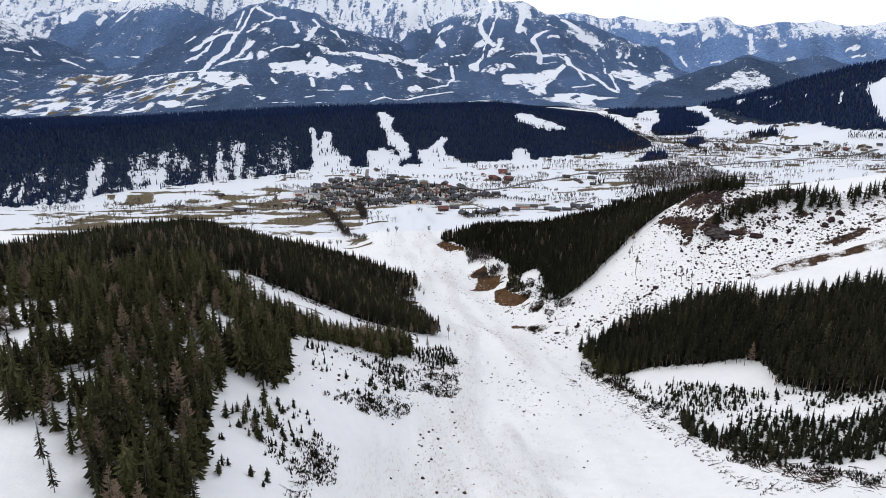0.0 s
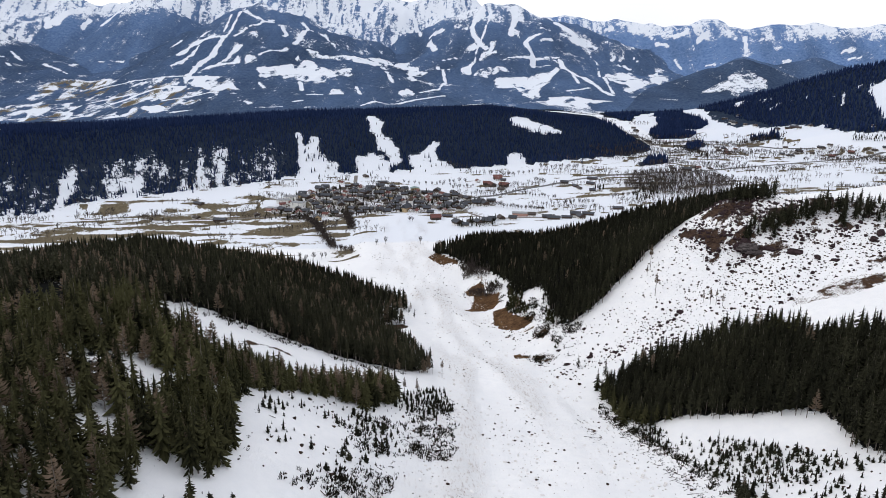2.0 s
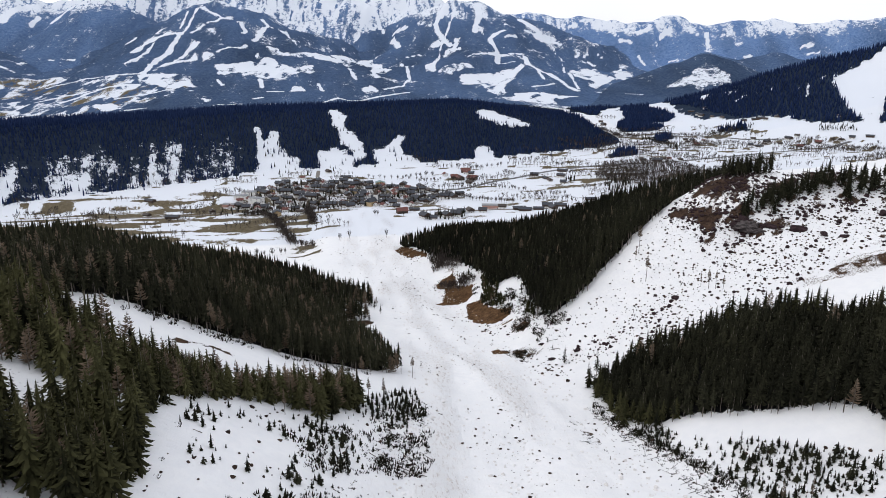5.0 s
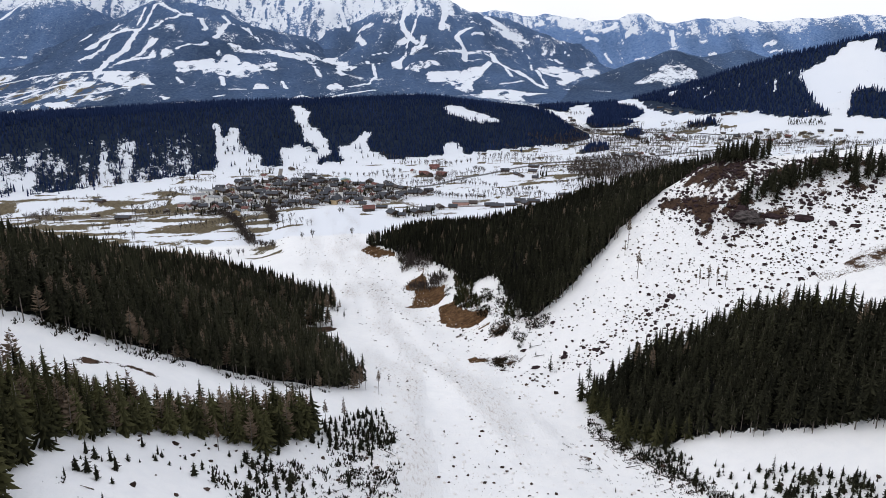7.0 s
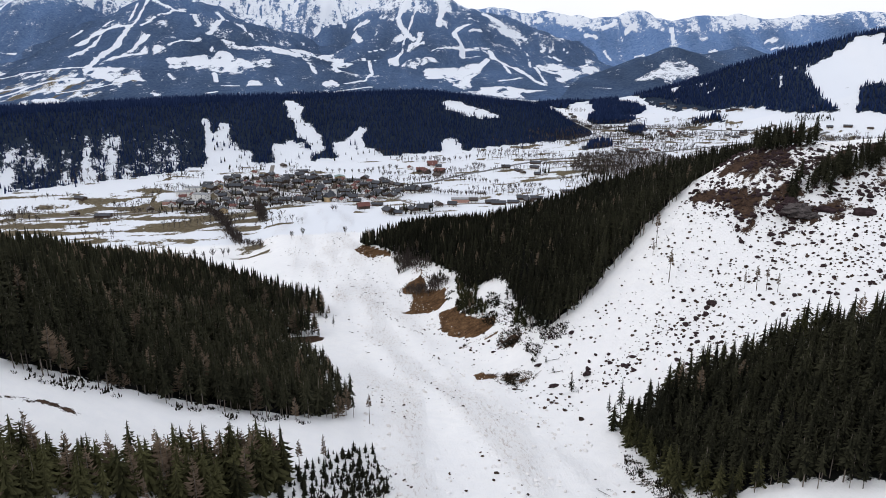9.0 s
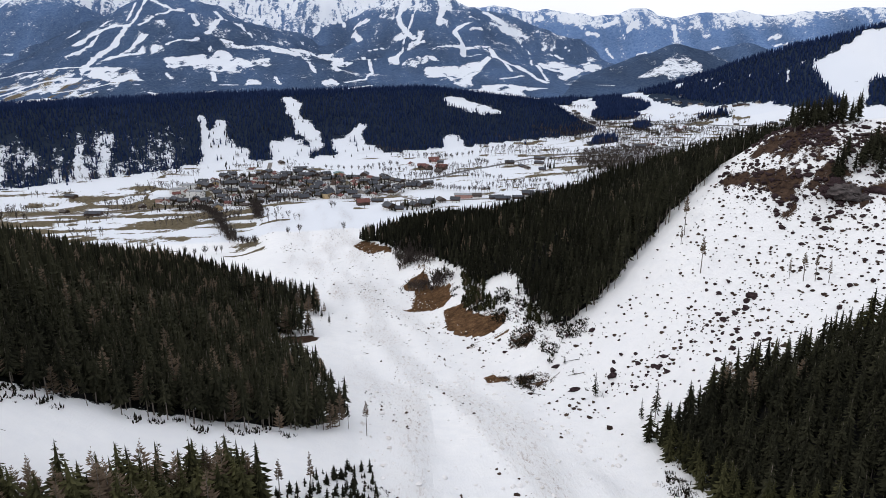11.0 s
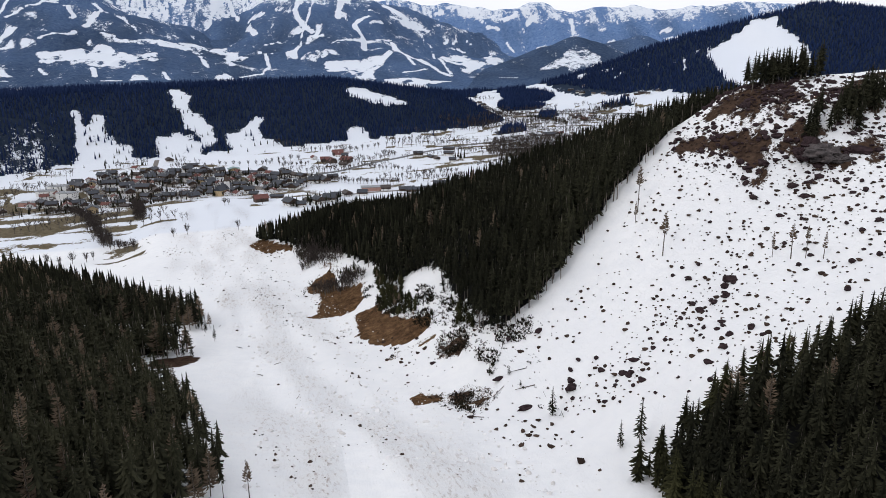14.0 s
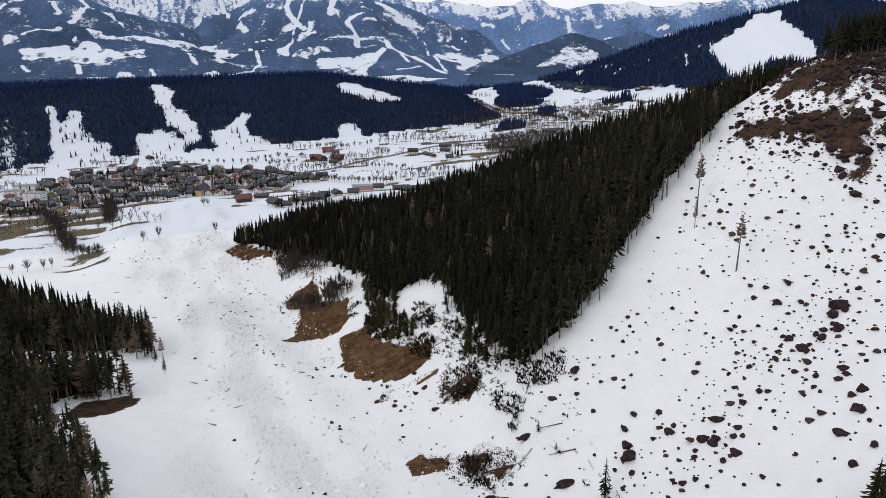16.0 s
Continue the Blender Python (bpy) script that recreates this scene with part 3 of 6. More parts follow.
# stands of spruce round the gully
WOOD_SPUR = [(0, 926), (2, 907), (15, 900), (26, 850), (33, 826), (48, 774), (58, 734), (66, 698), (70, 677), (70, 649), (74, 638), (80, 636), (86, 632), (90, 620), (91, 606), (88, 594), (91, 584), (89, 573), (93, 565), (90, 554), (90, 545), (93, 536), (98, 531), (106, 531), (112, 533), (123, 538), (134, 546), (147, 553), (161, 561), (175, 567), (190, 577), (223, 596), (289, 646), (280, 765), (238, 850), (153, 918), (51, 960)]
WOOD_EAST = [(95, 428), (96, 405), (98, 378), (106, 367), (117, 364), (129, 354), (142, 341), (155, 333), (166, 321), (163, 306), (166, 286), (172, 268), (204, 248), (289, 250), (280, 374), (218, 371), (198, 383), (186, 397), (181, 424), (162, 431), (135, 434), (110, 435)]
WOOD_WEST_BACK = [(3, 437), (-3, 463), (-6, 484), (-11, 506), (-20, 530), (-28, 551), (-42, 566), (-44, 588), (-24, 587), (-24, 603), (-38, 612), (-62, 618), (-78, 640), (-56, 650), (-36, 650), (-25, 631), (-17, 640), (-30, 668), (-50, 705), (-68, 718), (-90, 732), (-110, 765), (-150, 840), (-205, 920), (-255, 940), (-360, 900), (-480, 780), (-480, 400), (-340, 345), (-221, 345), (-153, 350), (-122, 357), (-105, 370), (-84, 381), (-73, 386), (-66, 391), (-58, 398), (-48, 404), (-38, 409), (-28, 413), (-13, 420)]
WOOD_WEST_FRONT = [(-15, 384), (-20, 382), (-27, 379), (-35, 369), (-46, 362), (-57, 355), (-66, 348), (-74, 342), (-84, 340), (-100, 342), (-130, 354), (-160, 360), (-255, 370), (-357, 360), (-357, 215), (-180, 215), (-140, 196), (-118, 184), (-98, 172), (-88, 160), (-84, 142), (-72, 138), (-62, 152), (-66, 176), (-71, 192), (-76, 214), (-70, 230), (-61, 243), (-61, 268), (-68, 289), (-66, 313), (-58, 338), (-48, 350), (-38, 352), (-24, 368), (-15, 374)]
WOODS = [WOOD_SPUR, WOOD_EAST, WOOD_WEST_BACK, WOOD_WEST_FRONT]
# where the slope above the gully is stripped to brown earth
BANK_SLOPES = [
    [(31, 721), (41, 736), (52, 725), (48, 693), (58, 682), (64, 671), (60, 654), (53, 641), (46, 646), (32, 646), (28, 649), (37, 657), (37, 672), (39, 695), (32, 707)],
    [(53, 634), (63, 634), (64, 615), (71, 600), (80, 582), (79, 571), (74, 570), (69, 570), (64, 573), (58, 580), (55, 592), (50, 602)],
    [(65, 565), (72, 565), (78, 563), (75, 559), (69, 562)],
    [(-7, 899), (2, 927), (28, 859), (33, 828), (20, 849), (12, 843), (1, 869)],
    [(59, 517), (63, 521), (71, 516), (68, 507), (59, 506), (58, 508)],
    [(40, 773), (48, 757), (54, 729), (47, 740), (42, 754)],
    [(55, 562), (61, 567), (64, 566), (62, 561), (56, 559)],
]
KNOB_SLOPES = [
    [(205, 569), (215, 574), (229, 553), (221, 537), (212, 535), (205, 539), (200, 551)],
    [(179, 560), (188, 567), (192, 549), (198, 535), (203, 526), (198, 521), (190, 527), (183, 544)],
    [(203, 519), (212, 525), (217, 513), (220, 506), (213, 499), (207, 505), (203, 511)],
    [(192, 526), (199, 521), (198, 517), (192, 521)],
    [(222, 542), (227, 529), (226, 524), (218, 530)],
]
OTHER_SLOPES = [
    [(214, 511), (224, 508), (225, 502), (215, 507)],
    [(206, 438), (210, 446), (243, 454), (266, 448), (294, 448), (330, 452), (330, 438), (286, 432), (262, 438), (236, 432)],
    [(75, 553), (86, 551), (89, 542), (84, 535), (76, 541)],
    [(70, 512), (80, 516), (86, 501), (78, 494), (71, 500)],
    [(-38, 570), (-39, 589), (-23, 594), (-20, 586), (-24, 571), (-29, 565)],
    [(-90, 769), (-70, 780), (-69, 772), (-75, 763)],
    [(-55, 719), (-49, 738), (-50, 724), (-51, 703)],
    [(-86, 364), (-72, 373), (-62, 373), (-62, 370), (-72, 369), (-86, 360)],
    [(250, 462), (262, 468), (283, 468), (300, 482), (318, 494), (330, 502), (330, 486), (308, 472), (284, 456), (260, 454)],
    [(72, 384), (77, 386), (84, 372), (86, 364), (80, 364), (75, 374)],
]
BARE_SLOPES = BANK_SLOPES + KNOB_SLOPES + OTHER_SLOPES
BARE_MUCH = (0.92, 1.05, 0.8, 0.95, 1.0, 0.7, 0.8, 0.66, 0.66, 0.62, 0.60, 0.56, 0.85, 0.50, 0.66, 0.66, 0.9, 0.66, 0.7, 0.62, 0.46, 0.44)
FAR_WOODS = [
    [(641, 3144), (648, 2733), (672, 2519), (745, 2703), (935, 2900), (1000, 2780), (985, 2560), (953, 2277), (972, 2098), (1034, 2001), (1071, 2027), (1056, 1984), (1113, 1899), (1187, 1852), (1268, 1804), (3000, 1250), (3000, 2700), (1500, 3200), (700, 3300)],
    [(480, 1671), (561, 1714), (582, 1787), (508, 1756)],
    [(849, 2836), (934, 2765), (891, 2361), (835, 2244), (733, 2407)],
    [(661, 2264), (751, 2405), (797, 2209), (761, 2137), (656, 2120)],
    [(689, 1988), (753, 2033), (703, 1900), (664, 1912)],
    [(890, 2053), (974, 2036), (952, 1986), (873, 2004)],
]


STRIPPED = [(176, 556), (188, 574), (218, 578), (240, 560), (262, 550), (300, 540), (300, 498), (240, 498), (212, 494), (186, 515)]
VILLAGE = [(-285, 1255), (-270, 1345), (-225, 1430), (-160, 1470), (-60, 1430), (20, 1400), (110, 1310), (60, 1240), (-30, 1222), (-120, 1232), (-170, 1195), (-200, 1215)]


# tree lines between the fields
HEDGES = []
hedge_rng = np.random.default_rng(90)
for many, (ax, bx), (ay, by), slant, reach in ((85, (0, 1150), (1180, 2150), (-0.20, 0.22), (40, 170)), (85, (230, 1150), (1350, 2100), (-0.20, 0.22), (40, 170)), (50, (-700, -100), (1020, 1560), (0.4, 0.4), (15, 70)), (70, (300, 1500), (1750, 2600), (-0.15, 0.2), (40, 180))):
    for _ in range(many):
        hx, hy, ang, ln = hedge_rng.uniform(ax, bx), hedge_rng.uniform(ay, by), hedge_rng.normal(*slant), hedge_rng.uniform(*reach)
        HEDGES.append(((hx, hy), (hx + ln * math.cos(ang), hy + ln * math.sin(ang))))


def cover(x, y, z):
    """How much wood, with painted forest-floor shade, bare earth, dirt in the snow and grass lies at each point."""
    wood, bare, dirt, grass = (np.zeros(np.shape(x)) for _ in range(4))
    # shade of the forest floor under the dense stands, painted as dark ground
    floor_shade = np.zeros(np.shape(x))
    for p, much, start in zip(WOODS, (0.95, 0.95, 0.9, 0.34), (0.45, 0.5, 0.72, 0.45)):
        floor_shade = np.maximum(floor_shade, (much + 0.5 * fbm(x, y, 26, 3)) * smooth(start, 1.0, share(x, y, p, 10.0)))
    wx, wy = 9 * fbm(x, y, 16, 3), 9 * fbm(x + 90, y, 16, 3)
    thawed = np.zeros(np.shape(x))
    for n, (p, much) in enumerate(zip(BARE_SLOPES, BARE_MUCH)):
        patch = (much + 0.9 * fbm(x, y, 9, 4)) * share(x + 0.9 * wx, y + 0.9 * wy, p, 1.6)
        if n < len(BANK_SLOPES):
            thawed = np.maximum(thawed, patch)
        else:
            bare = np.maximum(bare, patch)
    stripped = share(x, y, STRIPPED, 8)
    bare = np.maximum(bare, (0.35 + 1.6 * fbm(x, y, 7, 4)) * stripped)
    # dirt where the avalanche ran
    gl, gr = np.interp(y, GULLY_Y, GULLY_L), np.interp(y, GULLY_Y, GULLY_R)
    within = smooth(-25, 10, x - gl) * smooth(-20, 15, gr - x) * smooth(1275, 1060, y)
    lane = fbm((x + 0.12 * y) * 1.6, y * 0.25, 18, 4)
    dirt = within * np.clip(0.08 + 3.4 * lane, 0, 1) * np.clip(0.9 + 0.9 * fbm(x, y, 90, 3), 0.1, 1)
    across = (x - gl) / np.maximum(gr - gl, 1)
    dirt = dirt * (1 - 0.85 * smooth(0.42, 0.66, across + 0.35 * fbm(x, y, 60, 2)) * smooth(900, 760, y))
    dirt = dirt * (1 - 0.7 * smooth(0.22, 0.08, across) * smooth(280, 310, y) * smooth(520, 460, y))
    dirt = np.maximum(dirt, within * smooth(300, 190, y) * smooth(0.75, 0.55, across) * np.clip(0.45 + 3.0 * fbm(x * 1.2, y * 1.6, 12, 4), 0, 1))
    dirt = np.maximum(dirt, 0.9 * share(x, y, VILLAGE, 12))
    # valley floor: thawed meadows in ragged drifts
    meadow = (y > 900) & (z < 38) & (ridge(x, y) < 3) & (y < 2250)
    thaw = 1.1 * fbm((x + 0.15 * y) * 0.45, (y - 0.15 * x) * 1.9, 26, 5) + 0.30 * fbm(x, y, 150, 2)
    west = smooth(-20, -110, x) * smooth(-740, -500, x) * smooth(890, 950, y) * smooth(1400, 1240, y)
    grass = np.where(meadow, np.clip(0.09 + thaw * 2.1 + 0.40 * west, 0, 1), 0)
    grass = np.where(within > 0.3, grass * 0.2, grass)
    grass = np.maximum(grass * (1 - share(x, y, VILLAGE, 10)), (0.45 + 0.9 * fbm(x, y, 22, 3)) * share(x, y, VILLAGE, 10))
    for a, b in HEDGES:
        k = (x > min(a[0], b[0]) - 12) & (x < max(a[0], b[0]) + 12) & (y > min(a[1], b[1]) - 12) & (y < max(a[1], b[1]) + 12)
        if k.any():
            d = from_line(x[k], y[k], (a, b)) + 6 * fbm(x[k], y[k], 18, 2)
            grass[k] = np.maximum(grass[k], 0.80 * smooth(4.0, 1.6, d) * meadow[k])
    grass = np.maximum(grass, thawed)
    # wooded ridge beyond the village; its lower slope is thin wood on scree and snow
    rz, toe = ridge(x, y), np.interp(x, RIDGE_X, RIDGE_TOE)
    streak = fbm((x + 0.25 * y) * 2.4, y * 0.45, 60, 4)
    thin = smooth(230, 90, y - toe) * smooth(-290, -360, x)
    wood = np.where((rz > 5) & (y < 2465), np.clip(0.98 - 0.30 * thin - thin * 2.2 * np.clip(streak + 0.03, 0, 1) + 0.5 * thin * fbm(x * 1.5, y * 0.8, 14, 2), 0, 1), 0)
    # mountains
    high = y > 2170
    which = ranges(x, y)[1]
    line = np.array([m[4] for m in MOUNTAINS] + [300.0])[which] + 150 * fbm(x, y, 420, 4)
    trees = np.clip(0.56 + (line - z) / 110, 0, 0.82) + 0.50 * fbm(x * 1.6, y * 0.5, 44, 5)
    crag = 0.52 + 1.2 * fbm(x * 2.0, y * 0.40, 34, 5) + 0.5 * fbm(x * 1.4, y * 0.4, 150, 3) - 0.10 * smooth(330, 470, z)
    trees = np.where(z > line, np.maximum(trees, crag), trees)
    foot = np.where((x > 150) & (x < 900) & (y < 2950), 42, 22)
    wood = np.where(high & (z > valley(x, y) + foot), np.maximum(wood, np.clip(trees, 0.05, 0.9)), wood)
    small = fbm(x - 700, y + 300, 110, 3)
    wood = np.where(high & (y > 2550) & (which != 4) & (which != 5) & (which != 7), wood - 1.8 * np.clip(small - 0.15, 0, 0.4), wood)
    bx, by = x + 90 * fbm(x, y, 90, 4), y + 90 * fbm(x + 50, y, 90, 4)
    # woods on the floor of the far valley
    plain = (y > 2650) & ((x < 200 + 0.1 * (y - 2650)) | (y > 2780) & (x < 1500)) & (wood < 0.1)
    wood = np.where(plain, 0.55 + 1.3 * fbm(x, y * 0.5, 150, 4), wood)
    for p in FAR_WOODS:
        s = share(bx, by, p, 8)
        wood = wood * (1 - s) + 0.97 * s
    # plots, gardens and roofs round the far town, brown meadows above it
    s = share(x, y, TOWN, 25)
    plots = fbm(x * 0.9, y * 0.35, 24, 5)
    wood = wood * (1 - s) + s * np.clip(0.60 + 1.9 * plots, 0, 0.95)
    grass = np.maximum(grass, s * np.clip(0.44 + 1.6 * fbm(x * 0.8 + 400, y * 0.3, 40, 4), 0, 0.8))
    s = share(x, y, TAN_MEADOW, 25)
    wood = wood * (1 - s) + s * np.clip(0.30 + 1.6 * plots, 0, 0.9)
    grass = np.maximum(grass, s * np.clip(0.55 + 1.2 * plots, 0, 0.8))
    nx, ny = x + 26 * fbm(x, y, 40, 3), y + 40 * fbm(x + 50, y, 40, 3)
    for p in FIELDS:
        s = share(nx, ny, p, 6)
        wood = wood * (1 - s) + s * np.clip(0.20 + 2.2 * fbm(x, y * 0.5, 34, 4), 0, 0.9)
        grass = grass * (1 - s)
    for p in THIN:
        s = share(bx, by, p, 20)
        wood = wood * (1 - s) + s * (0.42 + 0.6 * fbm(x, y, 40, 3))
    for line, width in RUNS:
        p = np.array(line, float)
        k = (x > p[:, 0].min() - 60) & (x < p[:, 0].max() + 60) & (y > p[:, 1].min() - 60) & (y < p[:, 1].max() + 60)
        d = from_line(x[k], y[k], line) + 12 * fbm(x[k], y[k], 40, 3)
        wood[k] = wood[k] * smooth(width * 0.5 - 4, width * 0.5 + 4, d)
        grass[k] = grass[k] * smooth(width * 0.5 - 4, width * 0.5 + 4, d)
    for p in CLEARINGS:
        # trees left standing in the clearings, in rows down the slope
        wood = wood * (1 - share(x + 2.2 * wx, y + 2 * wy, p, 5) * np.where(x < -330, np.clip(0.22 - 4 * fbm(x * 2.2, y * 0.5, 34, 3), 0, 1), np.clip(0.97 - 1.0 * fbm(x, y, 30, 3), 0, 1)))
    return np.maximum(wood, np.clip(floor_shade, 0, 1)), bare, dirt, grass


def ground_band(u0, u1, cols, stretches):
    """Rows of points that spread with distance; stretches: end in y and the growth of the step."""
    ys = [stretches[0][0]]
    for end, grow in stretches[1:]:
        while ys[-1] < end:
            ys.append(ys[-1] + grow * (ys[-1] + 360))
    y, u = np.meshgrid(ys, np.linspace(u0, u1, cols), indexing="ij")
    return u * (y + 360), y


def haze_amount(x, y, z):
    """How far distance haze blues the ground's colour: by range, paler towards the crests, uneven from stand to stand.
    """
    haze = np.array([m[3] for m in MOUNTAINS] + [0.06])[ranges(x, y)[1]]
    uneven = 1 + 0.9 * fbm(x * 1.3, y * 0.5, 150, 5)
    return np.where(y > 1950, np.maximum(0.06, haze * uneven + 0.16 * smooth(240, 480, z) * (haze > 0.3)), 0.10 * (y > 1000))


def ground_sheet():
    """One sheet from behind the start of the flight to beyond the last range, finer on the mountains."""
    verts, quads, at = [], [], 0
    for band in (((-0.92, 1.02, 610, ((-220.0, 0), (100, 0.03), (225, 0.0078), (720, 0.0040), (2460, 0.0078)))), (-0.70, 0.98, 1150, ((2420.0, 0), (5000, 0.0030)))):
        x, y = ground_band(*band)
        rows, cols = x.shape
        z = terrain(x, y)
        if at:
            z[0] -= 6
        i = np.arange(rows * cols).reshape(rows, cols) + at
        quads.append(np.stack([i[:-1, :-1], i[:-1, 1:], i[1:, 1:], i[1:, :-1]], -1).reshape(-1, 4))
        verts.append(np.stack([x, y, z], -1).reshape(-1, 3))
        at += x.size
    verts, quads = np.concatenate(verts), np.concatenate(quads)
    x, y, z = verts.T
    mesh = bpy.data.meshes.new("ground")
    fill_mesh(mesh, verts, quads, smooth_faces=True)
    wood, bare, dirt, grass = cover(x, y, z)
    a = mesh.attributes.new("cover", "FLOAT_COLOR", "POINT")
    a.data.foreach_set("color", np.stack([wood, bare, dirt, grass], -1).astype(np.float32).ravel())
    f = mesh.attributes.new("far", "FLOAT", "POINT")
    f.data.foreach_set("value", haze_amount(x, y, z).astype(np.float32).ravel())
    f = mesh.attributes.new("straw", "FLOAT", "POINT")
    f.data.foreach_set("value", np.clip(sum(share(x, y, p, 8) for p in BANK_SLOPES) * 6, 0, 1).astype(np.float32))
    mesh.materials.append(GROUND)
    ob = new("ground", mesh)
    return tagged(ob, "snowy mountain valley floor, gully and wooded mountainsides", "ground", kind="structure")


def fill_mesh(mesh, verts, faces, smooth_faces=False, slots=None):
    n = faces.shape[1]
    mesh.vertices.add(len(verts))
    mesh.vertices.foreach_set("co", np.asarray(verts, np.float32).ravel())
    mesh.loops.add(faces.size)
    mesh.loops.foreach_set("vertex_index", faces.astype(np.int32).ravel())
    mesh.polygons.add(len(faces))
    mesh.polygons.foreach_set("loop_start", np.arange(0, faces.size, n, dtype=np.int32))
    if slots is not None:
        mesh.polygons.foreach_set("material_index", np.asarray(slots, np.int32))
    mesh.update(calc_edges=True)
    mesh.polygons.foreach_set("use_smooth", np.full(len(faces), smooth_faces))


ground = ground_sheet()

# ---- trees ----
rng = np.random.default_rng(7)


def spruce_shape(whorls, arms, bare, seed, width=0.15, stem=True, core=0.34, broad=0.15):
    """A spruce one metre high: trunk, an inner crown with shade put into its tint and whorls of drooping boughs. bare:
    the share of the trunk without boughs.
    """
    r = np.random.default_rng(seed)
    verts, tris, slots, tip = [], [], [], []
    k = 3
    if stem:
        for z, w in ((0.0, 0.014), (0.55, 0.009), (0.96, 0.002)):
            for a in range(k):
                verts.append((w * math.cos(a * 6.283 / k), w * math.sin(a * 6.283 / k), z))
                tip.append(0.0)
        for ring in (0, 1):
            for a in range(k):
                b = (a + 1) % k
                tris += [(ring * k + a, ring * k + b, ring * k + k + b), (ring * k + a, ring * k + k + b, ring * k + k + a)]
                slots += [1, 1]
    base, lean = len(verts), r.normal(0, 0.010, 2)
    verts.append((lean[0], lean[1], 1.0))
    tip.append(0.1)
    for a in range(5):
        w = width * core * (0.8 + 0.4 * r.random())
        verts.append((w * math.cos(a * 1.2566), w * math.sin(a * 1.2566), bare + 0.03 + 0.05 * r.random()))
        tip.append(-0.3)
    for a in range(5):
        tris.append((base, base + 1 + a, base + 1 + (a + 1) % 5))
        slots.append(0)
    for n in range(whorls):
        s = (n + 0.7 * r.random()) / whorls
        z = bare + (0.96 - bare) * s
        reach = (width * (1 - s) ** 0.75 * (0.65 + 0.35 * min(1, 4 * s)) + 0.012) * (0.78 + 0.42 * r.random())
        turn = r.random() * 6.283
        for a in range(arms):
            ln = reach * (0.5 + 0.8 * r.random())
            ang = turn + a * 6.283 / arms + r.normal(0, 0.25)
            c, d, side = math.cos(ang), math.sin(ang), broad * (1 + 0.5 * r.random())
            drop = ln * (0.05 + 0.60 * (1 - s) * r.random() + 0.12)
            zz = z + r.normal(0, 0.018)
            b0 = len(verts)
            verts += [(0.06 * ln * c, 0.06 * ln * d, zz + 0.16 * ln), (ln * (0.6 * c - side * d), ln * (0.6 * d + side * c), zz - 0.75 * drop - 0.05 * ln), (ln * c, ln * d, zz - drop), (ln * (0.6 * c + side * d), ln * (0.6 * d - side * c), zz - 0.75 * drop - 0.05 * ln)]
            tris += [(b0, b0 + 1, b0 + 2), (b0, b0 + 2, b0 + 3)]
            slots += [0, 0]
            # inner shade painted at the bough's root, its end tinted lighter
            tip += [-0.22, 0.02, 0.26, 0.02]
    return np.array(verts), np.array(tris), np.array(slots), np.array(tip)


def larch_shape(seed, bare=0.25, whorls=12, width=0.18, thin=0.15):
    """A larch without needles, one metre high: a trunk and thin fans of twigs."""
    r = np.random.default_rng(seed)
    verts, tris, slots = [], [], []
    k = 4
    for z, w in ((0.0, 0.013), (0.5, 0.009), (1.0, 0.001)):
        for a in range(k):
            verts.append((w * math.cos(a * 6.283 / k), w * math.sin(a * 6.283 / k), z))
    for ring in (0, 1):
        for a in range(k):
            b = (a + 1) % k
            tris += [(ring * k + a, ring * k + b, ring * k + k + b), (ring * k + a, ring * k + k + b, ring * k + k + a)]
            slots += [1, 1]
    for n in range(whorls):
        s = n / (whorls - 1)
        z = bare + (0.97 - bare) * s
        for _ in range(8):
            ang, ln = r.random() * 6.283, (width * (1 - s) ** 0.7 + 0.015) * (0.6 + 0.6 * r.random())
            c, d = math.cos(ang), math.sin(ang)
            zz, up = z + r.normal(0, 0.026), ln * (0.10 + 0.45 * r.random())
            base = len(verts)
            side = ln * thin
            verts += [(0, 0, zz), (ln * c, ln * d, zz + up), (ln * 0.6 * c - side * d, ln * 0.6 * d + side * c, zz + up * 0.2 - 0.012), (ln * 0.55 * c + side * d, ln * 0.55 * d - side * c, zz + up * 0.3 - 0.02)]
            tris += [(base, base + 1, base + 2), (base, base + 3, base + 1)]
            slots += [0, 0]
    return np.array(verts), np.array(tris), np.array(slots), np.zeros(len(verts))


